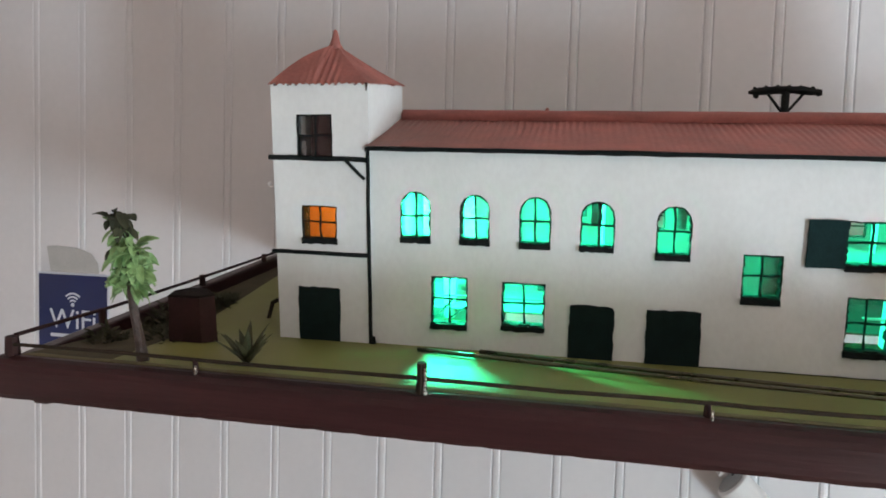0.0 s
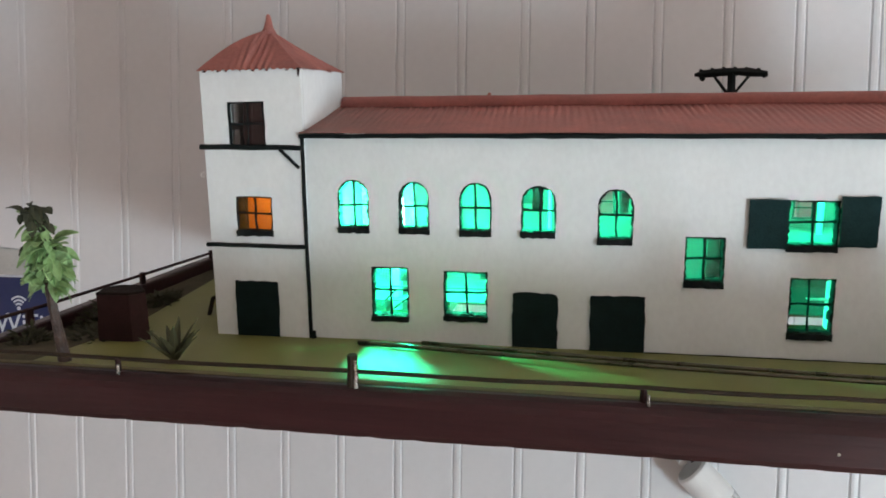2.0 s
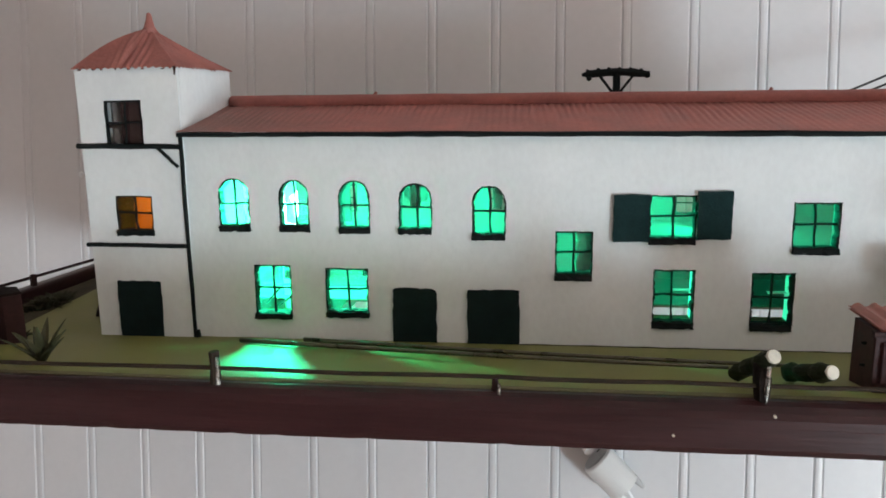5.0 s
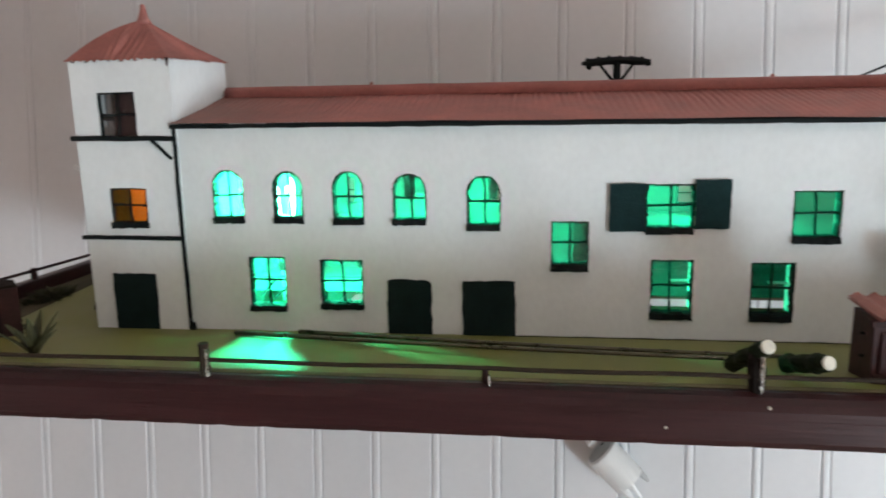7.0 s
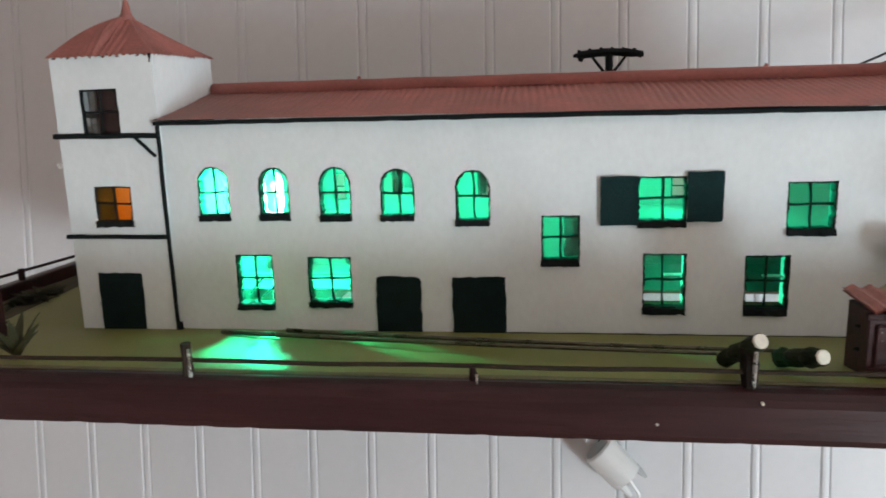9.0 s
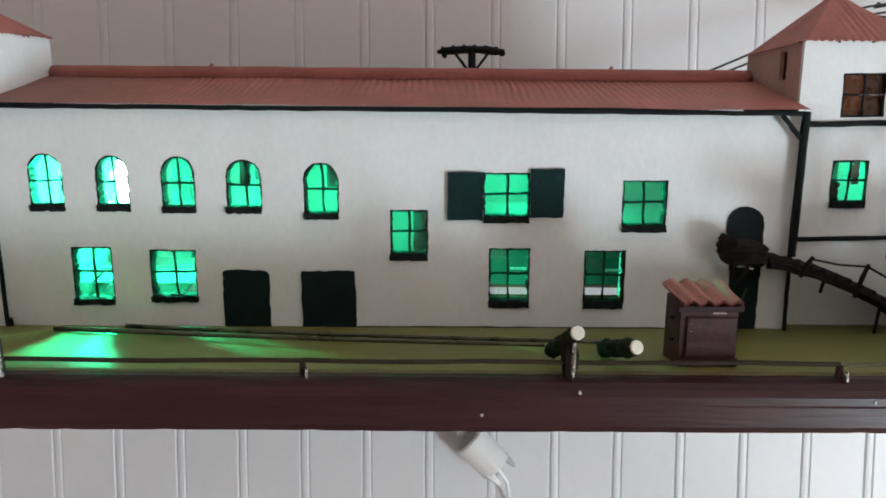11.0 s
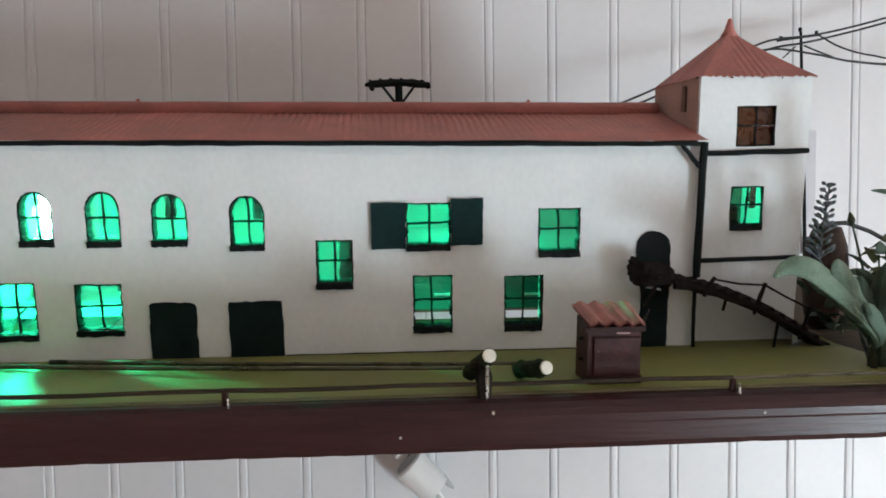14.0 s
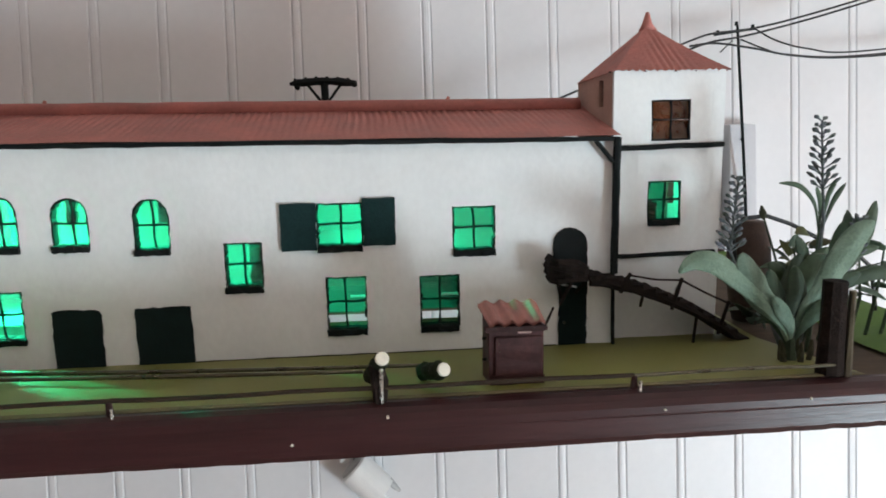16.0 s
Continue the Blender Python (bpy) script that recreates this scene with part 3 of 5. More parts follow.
# two pale strips stand in for white reflections in these panes
inner("glint_strip", (-0.1835, F + WT + 0.0010, 1.549), (-0.1715, F + WT + 0.0016, 1.603), GLINT_FILM, 0.0006, 4)
inner("glint_strip", (-0.1330, F + WT + 0.0010, 1.549), (-0.1185, F + WT + 0.0016, 1.600), GLINT_FILM, 0.0006, 4)
inner("inner_card", (-0.020, 1.050, 1.554), (0.008, 1.060, 1.602), BLACK, 0.001, 3)
# next two: dark cards against the panes, imitating dark reflections of the room
inner("inner_card", (0.0165, F + WT + 0.0006, 1.571), (0.0285, F + WT + 0.0016, 1.600), DARKFOIL, 0.0012, 5)
inner("inner_card", (0.1115, F + WT + 0.0006, 1.567), (0.1215, F + WT + 0.0018, 1.590), BLACK, 0.0006, 3)
inner("inner_card", (-0.1180, 1.010, 1.530), (-0.0940, 1.016, 1.588), BLACK, 0.001, 4)
inner("inner_card", (-0.0430, F + 0.0160, 1.4870), (-0.0290, F + 0.0172, 1.5010), BLACK, 0.0006, 3)
inner("inner_ledge", (-0.0880, F + 0.0200, 1.4735), (-0.0280, F + 0.0235, 1.4745), INNER, 0.0003, 2)
inner("inner_ledge", (-0.1700, F + 0.0200, 1.4730), (-0.1230, F + 0.0235, 1.4745), INNER, 0.0003, 2)
inner("inner_card", (-0.1420, F + 0.026, 1.4790), (-0.1250, F + 0.0275, 1.5000), INNER, 0.001, 3)
inner("inner_ledge", (0.3140, F + 0.0220, 1.4730), (0.3400, F + 0.0300, 1.4742), WHITE, 0.0003, 2)
inner("inner_ledge", (0.4180, F + 0.0220, 1.4715), (0.4440, F + 0.0300, 1.4727), WHITE, 0.0003, 2)
inner("foil_scrap", (0.2060, F + 0.016, 1.4970), (0.2240, F + 0.0205, 1.5430), DARKFOIL, 0.0022, 9)
inner("jamb", (0.3345, F + WT + 0.0004, 1.4415), (0.3365, F + 0.0330, 1.5020), WHITE, 0.0003, 3)
inner("jamb", (0.4385, F + WT + 0.0004, 1.4410), (0.4405, F + 0.0330, 1.5000), WHITE, 0.0003, 3)
inner("jamb", (0.4795, F + WT + 0.0004, 1.5265), (0.4815, F + 0.0240, 1.5765), INNER, 0.0003, 3)
for p, q in (((-0.165, 1.450), (-0.146, 1.470)), ((-0.150, 1.446), (-0.122, 1.466))):
    bm = bmesh.new()
    tube(bm, [(p[0], F + 0.022, p[1]), ((p[0] + q[0]) / 2, F + 0.021, (p[1] + q[1]) / 2 + 0.001), (q[0], F + 0.022, q[1])], 0.0012, 6, 0.2)
    part("inner_stick", bm, BLACK, house)


inner("foil_scrap", (0.6600, 0.862 + 0.0075, 1.5520), (0.6720, 0.862 + 0.0105, 1.5720), GRIP, 0.0012, 6)
inner("foil_scrap", (0.6860, 0.862 + 0.0075, 1.5700), (0.6920, 0.862 + 0.0105, 1.5960), CLAY, 0.0012, 6)


# main roof, ribbed sheet, two slopes
RY, RZ = 0.985, 1.6905


def roof_slope(y0, z_of, name):
    bm = bmesh.new()
    nx, ny = 900, 9
    rows = []
    for j in range(ny + 1):
        v = j / ny
        row = []
        for i in range(nx + 1):
            x = -0.2485 + 0.8645 * i / nx
            z = z_of(x) * (1 - v) + (RZ - 0.006 * (x + 0.2485) / 0.8645) * v
            worn = 0.55 + 0.45 * noise.noise(Vector((x * 7, v * 1.5, 8)))
            rib = (0.0002 + 0.0022 * v * v) * worn * math.sin((x + 0.006 * v + 0.004 * noise.noise(Vector((x * 18, v * 2, 0)))) * 2 * math.pi / 0.0086)
            brush = 0.00035 * noise.noise(Vector((x * 260, v * 5, 1))) * (1 if j else 0.4)
            row.append(bm.verts.new((x, y0 * (1 - v) + RY * v, z + rib + brush + 0.0014 * noise.noise(Vector((x * 9, v * 2, 3))))))
        rows.append(row)
    for a, b in zip(rows, rows[1:]):
        for i in range(nx):
            bm.faces.new((a[i], a[i + 1], b[i + 1], b[i]))
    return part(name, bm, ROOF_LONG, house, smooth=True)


roof_slope(F - 0.014, lambda x: eave(x) + 0.0035, "roof")
roof_slope(BACK + 0.012, lambda x: eave(x) + 0.0035, "roof")
bm = bmesh.new()
rows = []
for k in range(61):
    x = -0.243 + 0.853 * k / 60
    z = RZ - 0.006 * k / 60 + 0.0006 * noise.noise(Vector((x * 20, 0, 0)))
    rows.append([bm.verts.new((x, RY + 0.0140 * math.cos(a), z + 0.0011 + 0.0108 * math.sin(a))) for a in [math.pi * (-0.1 + 1.2 * q / 10) for q in range(11)]])
for a, b in zip(rows, rows[1:]):
    for q in range(10):
        bm.faces.new((a[q], a[q + 1], b[q + 1], b[q]))
bm.faces.new(rows[0])
bm.faces.new(rows[-1][::-1])
part("ridge", bm, RIDGE, house, smooth=True)
for k in range(2):
    bm = bmesh.new()
    x = (-0.05, 0.44)[k]
    tube(bm, [(x, RY, RZ + 0.008 - 0.006 * (x + 0.243) / 0.853), (x + 0.003, RY, RZ + 0.0148 - 0.006 * (x + 0.243) / 0.853)], [0.003, 0.002], 7)
    part("ridge_lump", bm, ROOF, house)
bm = bmesh.new()
rows = []
for k in range(49):
    x = -0.249 + 0.864 * k / 48
    z = eave(x) + random.uniform(-0.0004, 0.0004)
    rows.append([bm.verts.new((x, F - dy, z + dz)) for dy, dz in ((0.0105, -0.0022), (0.0003, -0.0026), (0.0003, 0.0024), (0.0105, 0.0024))])
for a, b in zip(rows, rows[1:]):
    for q in range(4):
        bm.faces.new((a[q], b[q], b[(q + 1) % 4], a[(q + 1) % 4]))
bm.faces.new(rows[0])
bm.faces.new(rows[-1][::-1])
part("eaves_strip", bm, BLACK, house)

# towers
TL = dict(x0=-0.3695, x1=-0.2455, y0=0.840, y1=0.985, top=1.7305)
TR = dict(x0=0.6165, x1=0.7465, y0=0.8620, y1=1.008, top=1.7215)


def tower(t, openings, films, labels, pocket, back):
    x0, x1, y0, y1, top = t["x0"], t["x1"], t["y0"], t["y1"], t["top"]

    def fall(bm):
        for v in bm.verts:
            if v.co.z > top - 0.003:
                v.co.z += back * (v.co.y - y0) / (y1 - y0)

    lps = [rough_rect(*o) for o in openings]
    bm = bmesh.new()
    n = 9
    edge = [(x1 + (x0 - x1) * k / n, top + random.uniform(-0.0008, 0.0008)) for k in range(n + 1)]
    cut_sheet(bm, [(x0 + 0.001, GZ - 0.001), (x1 - 0.001, GZ - 0.001)] + edge, lps, y0, 0.0055)
    part("tower_front", bm, WHITE, house)
    for o, lp, f, lb, s in zip(openings, lps, films, labels, (False, True)):
        window(*o, y0, film=f, sill=s, loop=lp, label=lb)
    bm = bmesh.new()
    box(bm, (x0, y0 + 0.006, GZ - 0.001), (x0 + 0.005, y1, top), wob=0.0002)
    fall(bm)
    if not pocket:
        part("tower_side", bm, WHITE, house)
    else:
        bm.free()
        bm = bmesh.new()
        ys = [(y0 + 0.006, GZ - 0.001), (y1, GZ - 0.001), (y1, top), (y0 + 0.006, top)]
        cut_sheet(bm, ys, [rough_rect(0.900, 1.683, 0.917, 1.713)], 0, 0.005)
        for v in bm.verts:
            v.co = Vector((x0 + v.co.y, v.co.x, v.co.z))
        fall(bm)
        # white wall in shade: the red roof's bounce is put into its colour
        part("tower_side", bm, material("roof_bounce_tint", (0.50, 0.33, 0.27), 0.8, vary=0.2, scale=30, fine=200, bump=0.2, bump_scale=0.001), house, "tower side with a slit, tinted tan for roof bounce and shade")
        bm = bmesh.new()
        box(bm, (x0 + 0.0056, 0.897, 1.680), (x0 + 0.0072, 0.920, 1.716))
        part("slit_backing", bm, BROWN, house)
    bm = bmesh.new()
    box(bm, (x1 - 0.005, y0 + 0.006, GZ - 0.001), (x1, y1, top), wob=0.0002)
    fall(bm)
    part("tower_side", bm, WHITE, house)
    bm = bmesh.new()
    box(bm, (x0 + 0.0055, y1 - 0.005, GZ - 0.001), (x1 - 0.0055, y1, top + min(0, back)))
    part("tower_back", bm, INNER, house)
    for z in (1.512, 1.6345):
        bm = bmesh.new()
        box(bm, (x0 + 0.0056, y0 + 0.0062, z), (x1 - 0.0056, y1 - 0.0056, z + 0.004))
        part("tower_floor", bm, INNER, house)


tower(TL, LEFT, (FILM, FILM), ("open dark window under the roof", "window with glowing orange acetate"), False, 0.0045)
# pale cards added to imitate light showing through the left panes
for lo, hi in (((-0.3520, 0.866, 1.6445), (-0.3455, 0.868, 1.6620)), ((-0.3430, 0.866, 1.6445), (-0.3365, 0.868, 1.6610)), ((-0.3520, 0.866, 1.6680), (-0.3455, 0.868, 1.6930)), ((-0.3430, 0.866, 1.6680), (-0.3365, 0.868, 1.6930))):
    bm = bmesh.new()
    box(bm, lo, hi, wob=0.0008, cuts=3)
    part("pane_light_card", bm, PLASTIC, house)
bm = bmesh.new()
box(bm, (-0.3215, 0.8470, 1.6405), (-0.2920, 0.8490, 1.6945), wob=0.0006, cuts=5)
part("window_leaf", bm, BROWN, house, "dark brown leaf half closing the window")
bm = bmesh.new()
box(bm, (0.650, 0.8800, 1.6400), (0.715, 0.8815, 1.6900), wob=0.0004, cuts=3)
part("brown_card", bm, material("rust_card", (0.20, 0.075, 0.035), 0.7, vary=0.5, scale=45, fine=300, bump=0.2), house, "rust-brown card behind the window")
bm = bmesh.new()
tube(bm, [(0.6790, 0.8640, 1.6660), (0.6900, 0.8638, 1.6664), (0.7065, 0.8640, 1.6658)], 0.0008, 6, 0.3)
part("pale_thread", bm, TANPLATE, house)
tower(TR, RIGHT, (WARMFILM, FILM), ("dark window with brown acetate panes", "window lit by the coloured bulb"), True, -0.0055)


# the near tower's lit room: an orange card behind the window, a dark one on the side wall
bm = bmesh.new()
box(bm, (-0.3570, 0.918, 1.5170), (-0.2515, 0.920, 1.6335), wob=0.0005)
part("orange_card", bm, ORANGE, house, "orange card behind the tower window")
# added dark sheet: the side wall's lack of light is put into its colour
bm = bmesh.new()
box(bm, (-0.3640, 0.8470, 1.5170), (-0.3575, 0.9780, 1.6335))
part("unlit_wall_card", bm, GRIP, house)


def tower_roof(t, apex, bulge, rise, ribs, back, tip):
    x0, x1, y0, y1, z0 = t["x0"] - 0.0015, t["x1"] + 0.0035, t["y0"] - 0.004, t["y1"] + 0.002, t["top"] - 0.0005
    ax, ay, az = apex
    bm = bmesh.new()
    for p, q in (((x0, y0), (x1, y0)), ((x1, y0), (x1, y1)), ((x1, y1), (x0, y1)), ((x0, y1), (x0, y0))):
        nx, ny = 120, 12
        ln = math.hypot(q[0] - p[0], q[1] - p[1])
        rows = []
        for j in range(ny + 1):
            v = j / ny
            row = []
            for i in range(nx + 1):
                u = i / nx
                ex, ey = p[0] + (q[0] - p[0]) * u, p[1] + (q[1] - p[1]) * u
                s = (u - 0.5) * (1 - v) * ln
                end = min(1.0, min(u, 1 - u) * (1 - v) * ln / 0.006)
                rib = rise * (0.75 + 0.5 * noise.noise(Vector((s * 40, v * 3, ax)))) * math.sin((s + 0.004 * v) * 2 * math.pi / ribs) * end
                zb = z0 + back * (ey - y0) / (y1 - y0)
                row.append(bm.verts.new((ex * (1 - v) + ax * v, ey * (1 - v) + ay * v, zb + (az - zb) * (v + math.sin(math.pi * v) * (bulge if ex < ax else -0.04)) + rib - (0.0016 * random.random() ** 3 if j == 0 else 0))))
            rows.append(row)
        for a, b in zip(rows, rows[1:]):
            for i in range(nx):
                bm.faces.new((a[i], a[i + 1], b[i + 1], b[i]))
    bmesh.ops.remove_doubles(bm, verts=bm.verts, dist=0.0002)
    part("tower_roof", bm, ROOF, house, smooth=True)
    bm = bmesh.new()
    tube(bm, [(ax, ay, az - 0.007), (ax, ay, az + 0.001), (ax, ay, az + tip * 0.55), (ax, ay, az + tip * 0.9), (ax, ay, az + tip)], [0.011, 0.0064, 0.0040, 0.0028, 0.0010], 10, 0.10)
    part("finial", bm, ROOF, house, smooth=True)
    bm = bmesh.new()
    box(bm, (t["x0"] + 0.001, t["y0"] + 0.001, z0 - 0.003), (t["x1"] - 0.001, t["y1"] - 0.001, z0 - 0.0005))
    for v in bm.verts:
        v.co.z += min(0, back) * (v.co.y - t["y0"]) / (t["y1"] - t["y0"])
    part("roof_base", bm, WHITE, house)


tower_roof(TL, (-0.313, 0.914, 1.7835), 0.13, 0.0015, 0.0084, 0.0045, 0.0175)
tower_roof(TR, (0.686, 0.950, 1.7815), 0.0, 0.0009, 0.0080, -0.0055, 0.0150)
# chipped dark paint where roof and wall meet
for t, n in ((TL, 7), (TR, 4)):
    for k in range(n):
        x = t["x0"] + 0.004 + (t["x1"] - t["x0"] - 0.010) * (k + random.uniform(-0.35, 0.35)) / n
        bm = bmesh.new()
        box(bm, (x, t["y0"] - 0.0010, t["top"] - 0.0026), (x + random.uniform(0.001, 0.004), t["y0"] - 0.0002, t["top"] - 0.0012 + random.uniform(-0.0006, 0.0006)), wob=0.0003)
        part("paint_chip", bm, BROWN, house)
bm = bmesh.new()
tube(bm, [(-0.2475, 0.8395, 1.7310), (-0.2470, 0.8392, 1.7260), (-0.2478, 0.8394, 1.7210)], [0.0020, 0.0013, 0.0005], 6, 0.3)
part("corner_crack", bm, BROWN, house)


# dark dowels that stand for beams, posts and braces
def dowel(a, b, r, name="beam", wob=0.08):
    bm = bmesh.new()
    a, b = Vector(a), Vector(b)
    tube(bm, [a.lerp(b, k / 8) + Vector([random.uniform(-0.0003, 0.0003) for _ in range(3)]) for k in range(9)], r, 8, wob)
    part(name, bm, BLACK, house)


dowel((-0.374, 0.8385, 1.6425), (-0.2485, 0.8385, 1.6405), 0.0030)
dowel((-0.374, 0.8385, 1.5255), (-0.2485, 0.8385, 1.5245), 0.0026)
dowel((-0.2465, 0.8400, GZ), (-0.2475, 0.8405, 1.653), 0.0024, "post")
dowel((-0.2425, 0.839, GZ), (-0.2435, 0.839, GZ + 0.010), 0.0032, "post")
dowel((-0.2755, 0.8375, 1.641), (-0.2505, 0.8365, 1.6175), 0.0020, "brace")
dowel((0.6115, 0.8590, 1.6345), (0.7455, 0.8590, 1.6375), 0.0031)
dowel((0.6135, 0.8600, 1.5105), (0.7405, 0.8600, 1.5125), 0.0026)
dowel((0.6120, 0.8370, 1.4960), (0.6135, 0.8370, 1.6480), 0.0045, "post")
dowel((0.6125, 0.8380, GZ), (0.6115, 0.8380, 1.4960), 0.0023, "post")
dowel((0.5885, 0.8370, 1.6455), (0.6090, 0.8365, 1.6215), 0.0026, "brace")


def door(x0, z0, x1, z1, y, arch=False, corner=0.003, mat=DOOR, label="dark green felt-covered door"):
    bm = bmesh.new()
    cut_sheet(bm, rough_rect(x0, z0, x1, z1, wob=0.0008, step=0.006, arch=arch, corner=0 if arch else corner), [], y - 0.0022, 0.0032)
    o = part("door", bm, mat, house, label)
    return o


door(-0.004, GZ, 0.047, 1.4765, F, corner=0.006)
door(0.0825, GZ, 0.1420, 1.4760, F, corner=0.002)
door(-0.3405, GZ, -0.2860, 1.4815, 0.840, corner=0.002)
door(0.5435, 1.500, 0.5830, 1.5490, F, arch=True, mat=BLACK, label="black arched door above the stairs")
d = door(0.5505, GZ, 0.5830, 1.4950, F, corner=0.002, label="narrow dark green door under the balcony")
bm = bmesh.new()
tube(bm, [(0.5565, F - 0.0022, 1.4395), (0.5565, F - 0.004, 1.4395)], 0.0018, 8)
part("door_knob", bm, STEEL, d)

bm = bmesh.new()
tube(bm, [(0.143 + 0.405 * k / 20, F - 0.0008, GZ + 0.0003 + random.uniform(-0.0004, 0.0004)) for k in range(21)], 0.0012, 6, 0.2)
part("base_strip", bm, BLACK, house)

# shutters
for x0, x1, z0, z1 in ((0.2435, 0.2815, 1.5335, 1.5850), (0.3320, 0.3675, 1.5365, 1.5885)):
    bm = bmesh.new()
    cut_sheet(bm, rough_rect(x0, z0, x1, z1, wob=0.0005, step=0.008), [], F - 0.0042, 0.004)
    s = part("shutter", bm, SHUT, house, "dark green open shutter")

# balcony and stairs
bm = bmesh.new()
for k in range(7):
    x = 0.5365 + 0.0075 * k
    box(bm, (x, 0.806 + random.uniform(-0.002, 0.002), 1.496), (x + 0.0068, F - 0.0025, 1.501), bevel=0.0008, wob=0.0008)
part("balcony_deck", bm, TWIG, house, "rough dark wooden balcony")
bm = bmesh.new()
for k in range(4):
    z = 1.4975 + 0.0062 * k
    bulge = 0.0030 * math.sin(math.pi * (k + 0.6) / 4.2)
    tube(bm, [(0.5390 - bulge, 0.838, z), (0.5360 - bulge, 0.824, z + 0.0008), (0.5370 - bulge, 0.812, z), (0.5420, 0.8065, z + random.uniform(-0.001, 0.001)), (0.5480, 0.8050, z + random.uniform(-0.001, 0.001)), (0.5540, 0.8050, z + random.uniform(-0.001, 0.001)),
              (0.5610, 0.8055, z - 0.0006 * k), (0.5680, 0.8065, z - 0.0016 * k), (0.5740, 0.8095, z - 0.0026 * k)], [random.uniform(0.0034, 0.0050) for _ in range(8)] + [0.0022], 9, 0.30)
part("balcony_parapet", bm, TWIG, house, "rough bark parapet")
for k in range(3):
    bm = bmesh.new()
    tube(bm, [(0.5380 + 0.007 * k, 0.8100, 1.4935 - 0.0012 * k), (0.5500 + 0.006 * k, 0.8120, 1.4900 - 0.0012 * k)], 0.0011, 6, 0.2)
    part("pale_slat", bm, GREYP, house)
for p, q in (((0.541, 0.812, 1.496), (0.553, F - 0.002, 1.470)), ((0.575, 0.812, 1.496), (0.570, F - 0.002, 1.474)), ((0.542, 0.806, 1.470), (0.556, 0.807, 1.496))):
    bm = bmesh.new()
    tube(bm, [p, Vector(p).lerp(Vector(q), 0.5), q], 0.0021, 7, 0.15)
    part("bracket", bm, TWIG, house)


def stair_z(u):
    return 1.4985 - 0.030 * u - 0.054 * u * u


SX0, SX1 = 0.580, 0.768
steps = 13
for k in range(steps):
    u0, u1 = k / steps, (k + 1) / steps
    xa, xb = SX0 + (SX1 - SX0) * u0, SX0 + (SX1 - SX0) * u1
    bm = bmesh.new()
    box(bm, (xa, 0.812 + 0.014 * u0, stair_z(u1) - 0.0035), (xb + 0.0015, 0.843 + 0.012 * u0, stair_z(u1) + 0.0025), bevel=0.0008, wob=0.0007)
    part("step", bm, TWIG, house)
for yo in (0.0, 0.031):
    bm = bmesh.new()
    tube(bm, [(SX0 + (SX1 - SX0) * u - 0.002, 0.8125 + yo + 0.013 * u, stair_z(u) - 0.0055) for u in [k / 12 for k in range(13)]], [0.0046, 0.0036, 0.0048, 0.0038, 0.0050, 0.0040, 0.0050, 0.0040, 0.0050, 0.0040, 0.0048, 0.0036, 0.0022], 8, 0.35)
    part("stringer", bm, TWIG, house)
RAIL = [(0.6215, 0.811, 1.4985), (0.6820, 0.815, 1.4900), (0.7400, 0.820, 1.4600)]
for x, y, z in RAIL:
    bm = bmesh.new()
    u = (x - SX0) / (SX1 - SX0)
    tube(bm, [(x - 0.010, y + 0.001, stair_z(u) - 0.010), (x - 0.004, y, (z + stair_z(u)) / 2), (x + 0.001, y, z + 0.0025)], [0.0021, 0.0024, 0.0020], 7, 0.2)
    part("rail_post", bm, TWIG, house)
bm = bmesh.new()
tube(bm, [RAIL[0], Vector(RAIL[0]).lerp(Vector(RAIL[1]), 0.5) - Vector((0, 0, 0.002)), RAIL[1], Vector(RAIL[1]).lerp(Vector(RAIL[2]), 0.5) - Vector((0, 0, 0.001)), RAIL[2], (0.748, 0.823, 1.458)], 0.00125, 6, 0.1)
part("handrail", bm, TWIG, house)
for x, y, u in ((0.705, 0.822, 0.66), (0.640, 0.816, 0.32)):
    bm = bmesh.new()
    tube(bm, [(x - 0.004, y, GZ - 0.001 if u > 0.5 else stair_z(u) - 0.022), (x, y, stair_z(u) - 0.003)], 0.002, 7, 0.2)
    part("stair_prop", bm, TWIG, house)


bm = bmesh.new()
tube(bm, [(-0.3775 + 0.0032 * math.cos(a), 0.847, 1.6085 + 0.0032 * math.sin(a)) for a in [6.283 * k / 12 for k in range(13)]], 0.0010, 6)
part("ring_hook", bm, PLASTIC, house, "small white ring hook")

# ---- bulbs inside ----
def bulb(c, mat, label, r=0.0075, tall=1.0):
    t = thing("light_bulb", label, "light bulb", at=(c[0], c[1], c[2] - 0.03))
    bpy.context.view_layer.update()
    bm = bmesh.new()
    q = c + Vector((0, 0.008 + r * 1.1, 0))
    tube(bm, [q + Vector((0, 0, h * r)) for h in (-0.9, -0.6, 0, tall - 0.8, tall - 0.3, tall - 0.05, tall)], [r * 0.6, r * 0.85, r, r, r * 0.85, r * 0.5, r * 0.12], 16)
    part("globe", bm, mat, t, smooth=True)
    bm = bmesh.new()
    base = GZ - 0.001 if -0.24 < c[0] < 0.2 else 1.516
    tube(bm, [(c[0], c[1] + 0.008 + r * 1.1, base), (c[0], c[1] + 0.008 + r * 1.1, c[2] - r * 0.8)], [r * 0.5, r * 0.6], 10)
    part("socket", bm, PLASTIC, t)


bulb(BULB, GLOW_HOT, "green glowing bulb, dazzling white at its heart", 0.0160, 2.8)
# globes for the two added fill lights
bulb(FILL_U, GLOW, "small green glowing fill bulb added under the ceiling inside", 0.004)
bulb(FILL_M, GLOW, "small green glowing fill bulb added on the upper floor inside")
bulb(BULB_R, GLOW, "small green glowing bulb inside the model tower")
